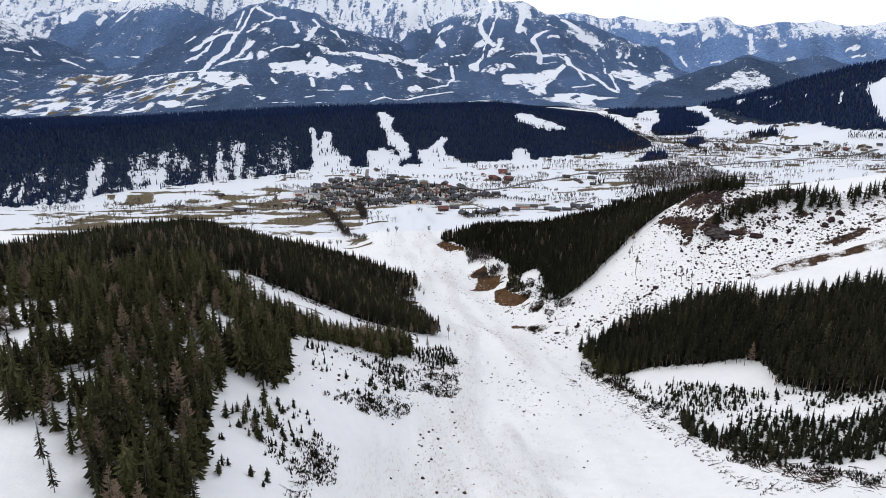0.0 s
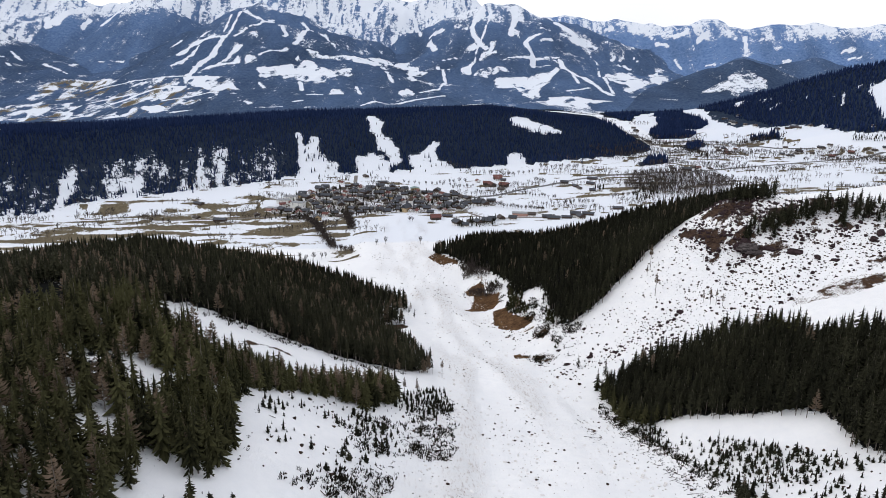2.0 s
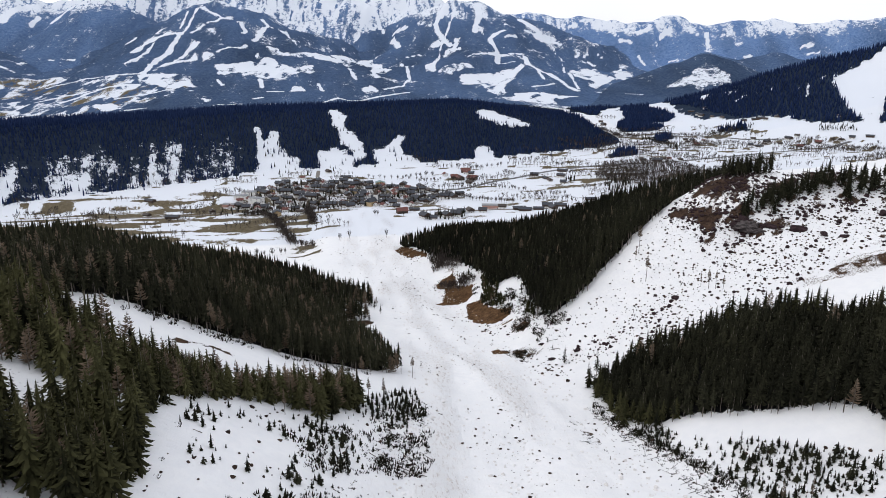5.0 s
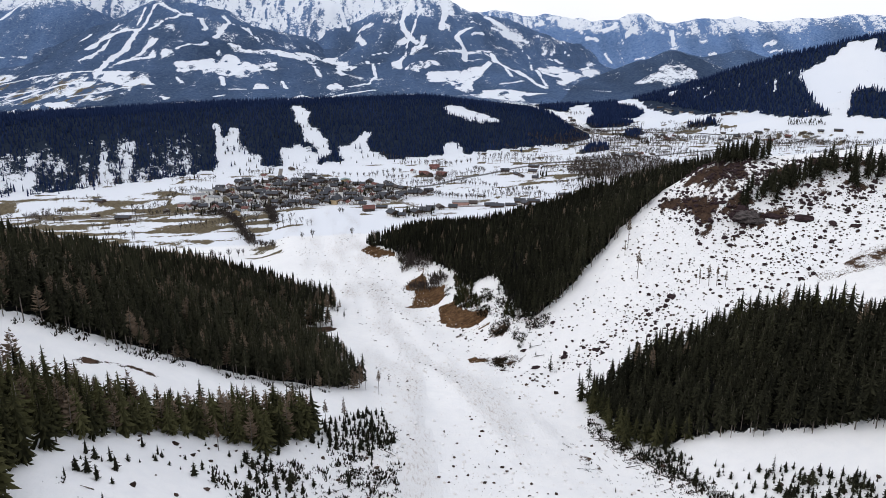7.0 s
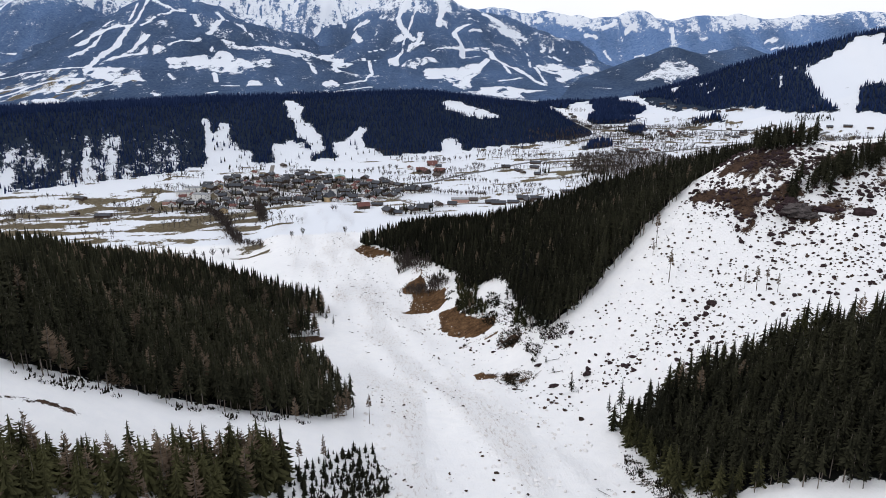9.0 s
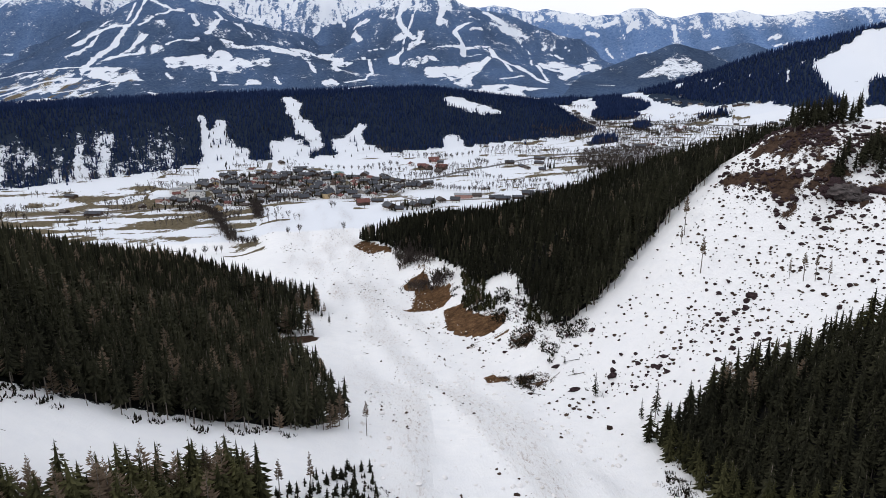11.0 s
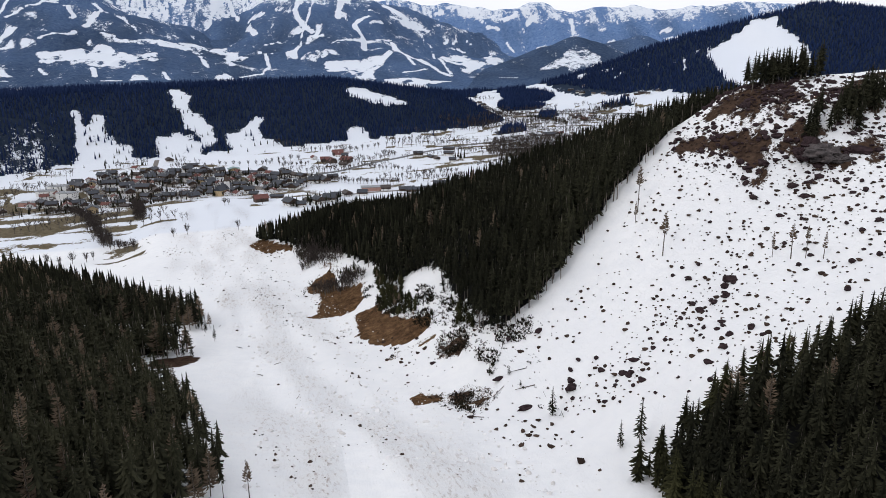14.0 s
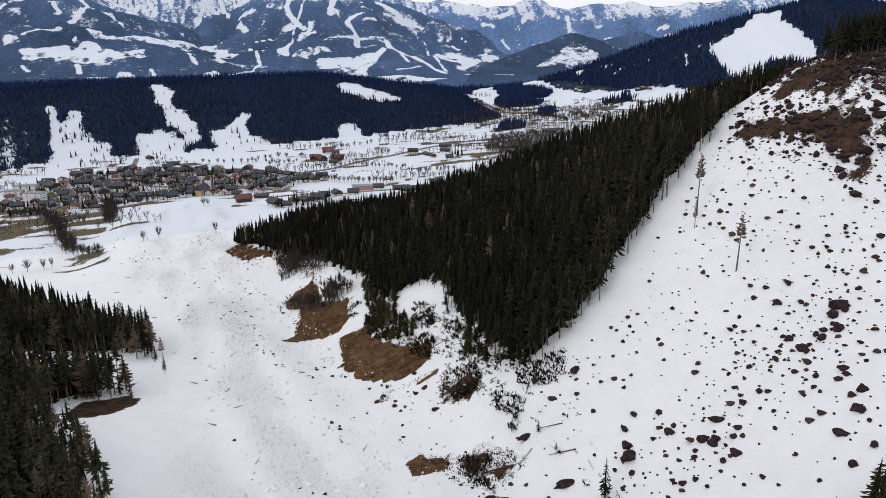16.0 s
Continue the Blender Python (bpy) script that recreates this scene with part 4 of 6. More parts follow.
def scatter(name, shapes, places, materials, label, category, lean=0.02):
    """Many plants in one mesh. places: rows of x, y, z, height, width factor, tint."""
    places = np.asarray(places)
    pick = rng.integers(0, len(shapes), len(places))
    V, T, S, C, at = [], [], [], [], 0
    for n, (sv, st, ss, sd) in enumerate(shapes):
        p = places[pick == n]
        if not len(p):
            continue
        ang = rng.random(len(p)) * 6.283
        c, s = np.cos(ang)[:, None], np.sin(ang)[:, None]
        h, w = p[:, 3:4], p[:, 3:4] * p[:, 4:5]
        lx, ly = rng.normal(0, lean, (2, len(p), 1))
        x = (sv[:, 0] * c - sv[:, 1] * s) * w + p[:, 0:1] + lx * h * sv[:, 2]
        y = (sv[:, 0] * s + sv[:, 1] * c) * w + p[:, 1:2] + ly * h * sv[:, 2]
        z = sv[:, 2] * h + p[:, 2:3]
        V.append(np.stack([x, y, z], -1).reshape(-1, 3))
        T.append((st[None] + (np.arange(len(p)) * len(sv))[:, None, None] + at).reshape(-1, 3))
        S.append(np.tile(ss, len(p)))
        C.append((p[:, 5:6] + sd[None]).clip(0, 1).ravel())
        at += len(p) * len(sv)
    mesh = bpy.data.meshes.new(name)
    fill_mesh(mesh, np.concatenate(V), np.concatenate(T), slots=np.concatenate(S))
    a = mesh.attributes.new("tint", "FLOAT", "POINT")
    a.data.foreach_set("value", np.concatenate(C).astype(np.float32))
    for m in materials:
        mesh.materials.append(m)
    return tagged(new(name, mesh), label, category, kind="stuff")


def spots(poly, gap, seed):
    """A jittered grid of places in a polygon."""
    r = np.random.default_rng(seed)
    p = np.array(poly, float)
    (ax, ay), (bx, by) = p.min(0), p.max(0)
    x, y = np.meshgrid(np.arange(ax, bx, gap), np.arange(ay, by, gap))
    x, y = x.ravel() + r.uniform(-0.45, 0.45, x.size) * gap, y.ravel() + r.uniform(-0.45, 0.45, y.size) * gap
    k = inside(x, y, poly)
    return x[k], y[k]


def stand(poly, gap, seed, tall=(11, 15.5), thin=0.0, larch=0.06):
    x, y = spots(poly, gap, seed)
    r = np.random.default_rng(seed + 1)
    keep = fbm(x, y, 45, 3) > thin - 0.5
    x, y = x[keep], y[keep]
    h = r.uniform(*tall, len(x)) * (1 + 0.7 * fbm(x + 50, y, 80, 2)) * np.where(r.random(len(x)) < 0.12, 0.65, 1)
    tint = np.clip(0.33 + 0.8 * fbm(x, y, 60, 3) + r.normal(0, 0.17, len(x)), 0, 1)
    rows = np.stack([x, y, terrain(x, y) - 0.3, h, r.uniform(0.8, 1.2, len(x)), tint], -1)
    is_larch = r.random(len(x)) < larch
    return rows[~is_larch], rows[is_larch]


MID_SPRUCE = [spruce_shape(8, 5, 0.26 - 0.04 * n, 20 + n, 0.165 + 0.014 * n, broad=0.24) for n in range(6)]
FINE_SPRUCE = [spruce_shape(13, 7, 0.28 - 0.04 * n, 50 + n, 0.155 + 0.014 * n) for n in range(7)]
TALL_SPRUCE = [spruce_shape(9, 7, 0.52 - 0.07 * n, 25 + n, 0.135 + 0.012 * n) for n in range(5)]
FULL_SPRUCE = [spruce_shape(14, 7, 0.18 - 0.03 * n, 120 + n, 0.185 + 0.014 * n) for n in range(7)]
PLAIN_SPRUCE = [spruce_shape(4, 4, 0.28 - 0.04 * n, 30 + n, 0.16, False, 0.6, 0.28) for n in range(6)]
LOW_SPRUCE = [spruce_shape(2, 4, 0.06, 40 + n, 0.15, False, 0.8, 0.3) for n in range(6)]
LARCHES = [larch_shape(60 + n, 0.32 - 0.05 * n, 14, 0.18 + 0.014 * n, 0.065) for n in range(5)]
SNOW_GAPS = [(-50, 640, 9), (-40, 634, 8), (-32, 628, 7), (-59, 646, 6), (-216, 329, 14), (-177, 361, 9), (-174, 336, 9), (-178, 385, 7), (-150, 227, 7), (-116, 284, 4), (-87, 325, 4), (-223, 331, 16), (-173, 290, 12), (-117, 206, 7), (-100, 291, 7), (-89, 294, 6), (-75, 305, 5), (-140, 244, 8), (-73, 240, 7), (-66, 214, 6), (-120, 318, 5), (-150, 345, 6), (-107, 182, 7), (-168, 255, 12), (-155, 258, 10), (-97, 251, 7), (-72, 222, 7), (-82, 190, 5), (-160, 345, 15), (-175, 360, 13), (-185, 291, 17), (-160, 247, 13), (-186, 392, 12), (-113, 283, 8), (-94, 281, 6), (-81, 261, 4), (-150, 350, 12)]


def gaps(rows):
    keep = np.ones(len(rows), bool)
    for gx, gy, gr in SNOW_GAPS:
        keep &= np.hypot(rows[:, 0] - gx, rows[:, 1] - gy) + 8 * fbm(rows[:, 0], rows[:, 1], 12, 2) > gr
    return rows[keep]


sp, fine, full, la, plain, tall = [], [], [], [], [], []
for poly, gap, seed, thin, larch, tint in ((WOOD_SPUR, 3.4, 1, -0.6, 0.02, -0.22), (WOOD_EAST, 3.2, 2, -0.6, 0.01, -0.15), (WOOD_WEST_BACK, 3.6, 3, -0.3, 0.10, 0.05), (WOOD_WEST_FRONT, 4.0, 4, 0.26, 0.17, 0.03)):
    a, b = stand(poly, gap, seed, (11, 19) if poly is WOOD_WEST_FRONT else (9.8, 16) if poly is WOOD_EAST else (10.5, 17.5), thin, larch)
    a[:, 5] += tint
    b[:, 3] *= 0.9
    if poly is WOOD_WEST_FRONT:
        # heights beside the snowy track, set to fit the camera's view of it
        a[:, 5] += rng.normal(0.02, 0.16, len(a))
        for rows in (a, b):
            rows[:, 3] *= 1 - 0.16 * smooth(310, 345, rows[:, 1]) - 0.10 * smooth(295, 325, rows[:, 1]) * smooth(-44, -64, rows[:, 0]) * smooth(-98, -86, rows[:, 0]) + 0.22 * smooth(290, 320, rows[:, 1]) * smooth(-86, -98, rows[:, 0]) + rng.uniform(-0.1, 0.1, len(rows))
    deep = (a[:, 1] > 450) & (a[:, 0] < -95) | (a[:, 1] > 690)
    # the far sides of the hills are planted more thinly
    back = (a[:, 1] > 740) & ((a[:, 0] < -140) | (a[:, 0] > 110))
    plain.append(a[deep & (~back | (rng.random(len(a)) < 0.35)) & (rng.random(len(a)) < 0.85)])
    a = gaps(a[~deep])
    la.append(gaps(b))
    # long bare stems along the open edge
    if poly is WOOD_WEST_FRONT:
        full.append(a)
    else:
        edge = share(a[:, 0], a[:, 1], poly, 9.0) < 0.85
        upper = edge & (poly is WOOD_EAST) & (a[:, 1] > 368)
        rest = a[~edge]
        # the stands that the flight passes near
        close = (rest[:, 1] < 475) & (rest[:, 0] > -100) | (rest[:, 1] < 600) & (rest[:, 0] > 60)
        full.append(a[upper]), tall.append(a[edge & ~upper]), fine.append(rest[close]), sp.append(rest[~close])
# scattered trees on the lower snow of the western hill
a, b = stand([(-122, 188), (-96, 170), (-86, 158), (-84, 138), (-104, 132), (-128, 150)], 4.6, 24, (9, 16), 0.46, 0.2)
full.append(a), la.append(b)
a, b = stand([(-66, 178), (-72, 200), (-74, 216), (-62, 236), (-56, 222), (-60, 196), (-58, 160)], 4.0, 25, (3, 9), 0.42, 0.15)
full.append(a), la.append(b)
# the close belt of spruces below the snowy track
TRACK_BELT = [(-92, 322), (-76, 341), (-66, 350), (-49, 357), (-39, 364), (-29, 374), (-20, 382), (-14, 382), (-14, 372), (-20, 362), (-28, 350), (-46, 346), (-60, 334), (-70, 312)]
a, b = stand(TRACK_BELT, 2.9, 14, (11, 17.5), -0.3, 0.28)
a[:, 3] *= 0.70 + 0.24 * smooth(-62, -34, a[:, 0])
b[:, 3] *= 0.72 + 0.24 * smooth(-62, -34, b[:, 0])
a[:, 4] *= 1.25
a[:, 5] += 0.2 + rng.normal(0, 0.15, len(a))
full.append(a), la.append(b)
# stragglers on the torn bank below the spur
FRINGES = [
    [(69, 677), (79, 642), (76, 618), (81, 588), (81, 578), (71, 600), (63, 624), (66, 648)],
    [(90, 582), (94, 564), (90, 548), (86, 556), (87, 570)],
    [(62, 645), (72, 640), (77, 618), (80, 600), (74, 596), (68, 606), (62, 622)],
    [(44, 740), (54, 735), (62, 700), (69, 660), (70, 640), (64, 645), (60, 690), (50, 720)],
    [(30, 830), (40, 800), (54, 750), (58, 735), (50, 738), (44, 765), (34, 800)],
]
for n, poly in enumerate(FRINGES):
    a, b = stand(poly, 2.4 if n < 2 else 3.0, 15 + n, (2, 8), 0.30 if n < 2 else 0.40, 0.10)
    a[:, 4] *= 1.6
    a[:, 5] -= 0.05
    full.append(a), la.append(b)
tall = np.concatenate(tall)
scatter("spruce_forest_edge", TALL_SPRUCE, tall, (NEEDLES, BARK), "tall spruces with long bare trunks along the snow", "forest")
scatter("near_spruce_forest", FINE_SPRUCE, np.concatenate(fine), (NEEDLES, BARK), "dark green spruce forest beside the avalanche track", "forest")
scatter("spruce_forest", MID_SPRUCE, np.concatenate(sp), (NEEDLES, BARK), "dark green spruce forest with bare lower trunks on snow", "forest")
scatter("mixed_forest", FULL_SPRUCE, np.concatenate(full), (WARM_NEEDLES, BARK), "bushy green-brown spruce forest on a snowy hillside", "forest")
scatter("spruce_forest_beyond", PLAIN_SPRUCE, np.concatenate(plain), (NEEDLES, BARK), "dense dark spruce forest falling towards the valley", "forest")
scatter("larches", LARCHES, np.concatenate(la), (LARCH, BARK), "bare brown larches among the spruces", "larches")

# the wooded ridge beyond the village
RIDGE_WOOD = [(-1105, 1062), (-731, 1182), (-493, 1360), (-300, 1522), (156, 1666), (476, 1751), (560, 1870), (476, 2057), (-1275, 1785)]
x, y = spots(RIDGE_WOOD, 5.8, 11)
wood = cover(x, y, terrain(x, y))[0]
# trees stand thin where the slope is scree
k = rng.random(len(x)) < np.clip(wood * 1.3 - 0.2, 0.012, 1) * 0.95
x, y = x[k], y[k]
rows = np.stack([x, y, terrain(x, y) - 1, rng.uniform(8, 16, len(x)), rng.uniform(0.65, 1.0, len(x)), np.clip(0.3 + 0.5 * fbm(x, y, 120, 3) + rng.normal(0, 0.13, len(x)), 0, 1)], -1)
scatter("ridge_forest", LOW_SPRUCE, rows, (HAZY_NEEDLES, BARK), "dark spruce forest covering the ridge beyond the village", "forest")

# woods on the hills across the valley
x, y = [np.concatenate(v) for v in zip(*(spots(p, gap, 17 + n) for n, (p, gap) in enumerate(zip(FAR_WOODS, (10.0, 6.0, 7.0, 7.0, 6.0, 7.0)))))]
k = (x < 2000) & (y < 2800)
x, y = x[k], y[k]
wood = cover(x, y, terrain(x, y))[0]
x, y = x[wood > 0.5], y[wood > 0.5]
rows = np.stack([x, y, terrain(x, y) - 1, rng.uniform(12, 21, len(x)), rng.uniform(0.9, 1.5, len(x)), np.clip(0.3 + rng.normal(0, 0.13, len(x)), 0, 1)], -1)
scatter("hill_forest", LOW_SPRUCE, rows, (HAZY_NEEDLES, BARK), "dark spruce woods on the hills across the valley", "forest")

# ---- valley floor: roads, village, farms and bare trees ----
def part(name, bm, mat, parent, label=""):
    mesh = bpy.data.meshes.new(name)
    bm.to_mesh(mesh)
    bm.free()
    mesh.materials.append(mat)
    ob = new(name, mesh)
    ob.parent = parent
    return tagged(ob, label)


def box(bm, x0, x1, y0, y1, z0, z1):
    v = [bm.verts.new(p) for p in ((x0, y0, z0), (x1, y0, z0), (x1, y1, z0), (x0, y1, z0), (x0, y0, z1), (x1, y0, z1), (x1, y1, z1), (x0, y1, z1))]
    for f in ((3, 2, 1, 0), (4, 5, 6, 7), (0, 1, 5, 4), (1, 2, 6, 5), (2, 3, 7, 6), (3, 0, 4, 7)):
        bm.faces.new([v[i] for i in f])
    return bm


PLASTER = plain_material("white_plaster", (0.70, 0.69, 0.67, 1), 0.9, 0.10, 0.6)
OCHRE = plain_material("ochre_plaster", (0.44, 0.33, 0.19, 1), 0.9, 0.15, 0.6)
TIMBER = plain_material("dark_timber", (0.060, 0.037, 0.026, 1), 0.8, 0.35, 1.5)
PINK = plain_material("reddish_plaster", (0.36, 0.21, 0.17, 1), 0.9, 0.15, 0.6)
SLATE = plain_material("dark_grey_roofing", (0.024, 0.028, 0.038, 1), 0.6, 0.3, 0.9)
TILE = plain_material("red_brown_roof_tiles", (0.115, 0.036, 0.028, 1), 0.7, 0.3, 0.9)
BROWN_ROOF = plain_material("weathered_brown_roofing", (0.048, 0.036, 0.031, 1), 0.7, 0.3, 0.9)
PALE_ROOF = plain_material("pale_grey_sheet_roof", (0.19, 0.20, 0.21, 1), 0.5, 0.2, 0.7)
GREEN_ROOF = plain_material("green_copper_roof", (0.12, 0.20, 0.19, 1), 0.5, 0.2, 0.7)
PANE = plain_material("window_glass", (0.02, 0.025, 0.03, 1), 0.08, 0.1, 1.0)
ASPHALT = plain_material("wet_asphalt", (0.062, 0.060, 0.060, 1), 0.55, 0.25, 0.3)
TRACK = plain_material("muddy_gravel_track", (0.15, 0.133, 0.118, 1), 0.8, 0.3, 0.3)


def house(w, d, h, rise, wall, roof, storeys, label, name="house", upper=None, flat=False, category="house"):
    """A gabled house of w by d metres, its ridge along y, eaves at h; a flat roof where rise is small."""
    root = tagged(new(name), label, category, "houses of the village")
    split = h * 0.5 if upper else h
    bm = box(bmesh.new(), -w / 2, w / 2, -d / 2, d / 2, -3.0, split)
    part("wall", bm, wall, root)
    bm = bmesh.new()
    if upper:
        box(bm, -w / 2 - 0.08, w / 2 + 0.08, -d / 2 - 0.08, d / 2 + 0.08, split, h)
    if bm.faces:
        part("upper_wall", bm, upper, root)
    else:
        bm.free()
    if not flat:
        for s in (-1, 1):
            bm = bmesh.new()
            y = s * (d / 2 + (0.08 if upper else -0.02))
            v = [bm.verts.new(p) for p in ((-w / 2, y, h), (w / 2, y, h), (0, y, h + rise), (-w / 2, y - s * 0.3, h), (w / 2, y - s * 0.3, h), (0, y - s * 0.3, h + rise))]
            for f in ((0, 1, 2), (3, 5, 4), (0, 2, 5, 3), (2, 1, 4, 5)):
                bm.faces.new([v[i] for i in f])
            part("gable", bm, upper or wall, root)
    bm = bmesh.new()
    if flat:
        box(bm, -w / 2 - 0.4, w / 2 + 0.4, -d / 2 - 0.4, d / 2 + 0.4, h, h + 0.5)
    else:
        over, t = 1.1, 0.32
        for s in (-1, 1):
            x1, z1 = s * (w / 2 + over), h - rise * over / (w / 2)
            prof = [(0, h + rise), (x1, z1), (x1, z1 + t), (0, h + rise + t)]
            a = [bm.verts.new((px, -d / 2 - over, pz)) for px, pz in prof]
            b = [bm.verts.new((px, d / 2 + over, pz)) for px, pz in prof]
            for i in range(4):
                j = (i + 1) % 4
                bm.faces.new((a[i], a[j], b[j], b[i]))
            bm.faces.new(a), bm.faces.new(b[::-1])
        bmesh.ops.recalc_face_normals(bm, faces=bm.faces)
    part("roof", bm, roof, root)
    part("chimney", box(bmesh.new(), w * 0.12, w * 0.12 + 0.9, d * 0.1, d * 0.1 + 0.9, h + rise * 0.4, h + rise + 1.2 + 0.6 * flat), PLASTER, root)
    part("door", box(bmesh.new(), -0.6, 0.6, -d / 2 - 0.16, -d / 2, 0.0, 2.1), TIMBER, root)
    for k in range(storeys):
        z = 0.9 + k * (h - 0.4) / storeys
        n = max(2, int(w // 3.6))
        for i in range(n):
            x = (i + 0.5) / n * w - w / 2
            if k or abs(x) > 1.2:
                part("window", box(bmesh.new(), x - 0.6, x + 0.6, -d / 2 - 0.14, -d / 2, z, z + 1.35), PANE, root)
        for s in (-1, 1):
            for y in (-0.25 * d, 0.25 * d):
                x = s * w / 2
                part("window", box(bmesh.new(), min(x, x + 0.14 * s), max(x, x + 0.14 * s), y - 0.6, y + 0.6, z, z + 1.35), PANE, root)
    if upper:
        part("balcony", box(bmesh.new(), -w / 2, w / 2, -d / 2 - 1.0, -d / 2 - 0.08, split, split + 0.9), TIMBER, root, "dark timber balcony")
    return root


HOUSES = [
    house(11, 13, 6.0, 3.0, PLASTER, SLATE, 2, "white plastered chalet with dark timber upper floor and grey roof", upper=TIMBER),
    house(10, 12, 5.6, 3.0, PLASTER, TILE, 2, "white house with a red-brown tiled gable roof"),
    house(12, 14, 6.2, 3.2, OCHRE, SLATE, 2, "ochre plastered house with a dark grey gable roof"),
    house(11, 14, 5.8, 2.8, PLASTER, BROWN_ROOF, 2, "white house with weathered brown roof and timber gable", upper=TIMBER),
    house(15, 21, 8.8, 3.6, PLASTER, SLATE, 3, "large white inn with timber balcony and dark roof", upper=TIMBER),
    house(12, 15, 5.0, 3.4, TIMBER, TILE, 1, "dark timber barn with a red-brown tiled roof", name="barn", category="barn"),
    house(12, 22, 4.2, 2.4, TIMBER, SLATE, 1, "long dark timber barn with a grey roof", name="barn", category="barn"),
    house(16, 26, 8.4, 0.2, PLASTER, PALE_ROOF, 3, "white apartment block with a pale flat roof", flat=True),
    house(12, 30, 5.0, 0.2, PINK, PALE_ROOF, 1, "low reddish building with a pale flat roof", flat=True),
    house(20, 16, 6.6, 2.6, OCHRE, GREEN_ROOF, 2, "broad ochre building with a greenish sheet roof"),
]
# kind, turn and place of every house
SITES = [
    (7, 80, -272, 1302), (7, 85, -265, 1332), (7, 75, -242, 1280), (8, 80, -280, 1268), (2, 80, -248, 1349), (2, 10, -229, 1357), (0, 70, -227, 1422), (0, 20, -210, 1381), (6, 80, -199, 1402), (0, 10, -187, 1374),
    (1, 15, -165, 1341), (1, 70, -191, 1484), (6, 75, -172, 1455), (8, 80, -150, 1364), (3, 20, -133, 1284), (1, 10, -184, 1272), (0, 15, -165, 1276), (1, 80, -183, 1214), (3, 80, -159, 1199),
]
SITES_TWO = [
    (2, 20, -190, 1175), (0, 60, -144, 1260), (4, 75, -152, 1300), (3, 20, -149, 1558), (6, 100, -108, 1496), (3, 10, -116, 1330), (4, 80, -105, 1372), (4, 20, -91, 1312), (2, 80, -83, 1344), (0, 85, -93, 1243), (0, 10, -79, 1260),
    (3, 80, -63, 1404), (3, 15, -144, 1316), (6, 80, -107, 1392), (6, 70, -71, 1280), (0, 80, -112, 1252), (1, 10, -55, 1312), (9, 0, -39, 1422), (3, 80, -35, 1368), (6, 80, -14, 1392),
]
SITES_THREE = [
    (6, 95, 5, 1357), (6, 80, -22, 1278), (0, 30, -33, 1257), (0, 75, -7, 1222), (5, 95, 2, 1173), (0, 10, 10, 1250), (0, 80, 20, 1262), (0, 15, 39, 1300), (6, 80, 57, 1301), (0, 80, 75, 1288), (0, 20, 90, 1280), (6, 85, 22, 1192),
    (0, 40, 36, 1123), (0, 80, 48, 1112), (3, 10, 57, 1136), (0, 30, 69, 1127), (0, 75, 83, 1132), (1, 20, 89, 1499), (5, 80, 106, 1476), (5, 90, 133, 1533), (0, 80, 142, 1502), (3, 60, 129, 1410),
]
SITES_FOUR = [(6, 60, 330, 1513), (3, 20, 283, 1412), (0, 70, 303, 1386), (0, 80, 92, 1152), (3, 20, 107, 1160), (0, 70, 126, 1158), (8, 80, 145, 1191), (3, 75, 160, 1186), (6, 95, 185, 1172), (6, 80, 214, 1165), (0, 10, 236, 1160), (3, 70, 746, 1914), (1, 20, 752, 1867), (1, 70, 591, 1618), (3, 20, 614, 1610), (3, 10, 971, 2329), (6, 60, 933, 2342), (3, 70, 560, 2020)]
SITES_FIVE = [(0, 20, 600, 2040), (3, 60, 640, 2010), (6, 70, -420, 1290), (3, 60, -395, 1200), (6, 80, -350, 1180), (3, 20, -300, 1220), (3, 70, 642, 2349), (0, 20, 923, 2267), (3, 60, 944, 2143), (6, 80, 1011, 2047), (3, 20, 1161, 1929), (6, 60, 1147, 1768), (3, 80, 1175, 1728), (0, 20, 759, 1901), (3, 70, 912, 1882), (0, 70, 860, 1790), (3, 20, 900, 1800), (3, 40, 1010, 1850)]
fresh = list(range(len(HOUSES)))
SITES_SIX = [(3, 20, 736, 1874), (5, 70, 743, 1833), (1, 40, 785, 1891), (0, 20, 968, 2056), (6, 80, 997, 2050), (3, 60, 1015, 2027), (0, 10, 1045, 2025), (6, 80, 875, 1778), (0, 20, 921, 1828), (3, 60, 941, 1801), (4, 15, 980, 1835), (5, 75, 965, 1755)]
SITES_SEVEN = [(5, 20, 116, 1455), (5, 70, 139, 1449), (1, 60, 133, 1512), (4, 75, 262, 1462), (6, 20, 281, 1440), (4, 60, 312, 1446), (6, 85, 192, 1160), (4, 80, 230, 1176), (6, 75, 254, 1190), (6, 80, 315, 1238), (0, 30, 919, 2232), (3, 60, 930, 2180), (6, 10, 536, 1628), (4, 70, 553, 1585), (3, 30, 581, 1625), (0, 20, 628, 2269), (3, 60, 513, 1970), (6, 80, 558, 2045), (3, 20, 1077, 1770), (0, 70, 1106, 1775), (5, 40, 1025, 1778)]
sites = SITES + SITES_TWO + SITES_THREE + SITES_FOUR + SITES_FIVE + SITES_SIX + SITES_SEVEN
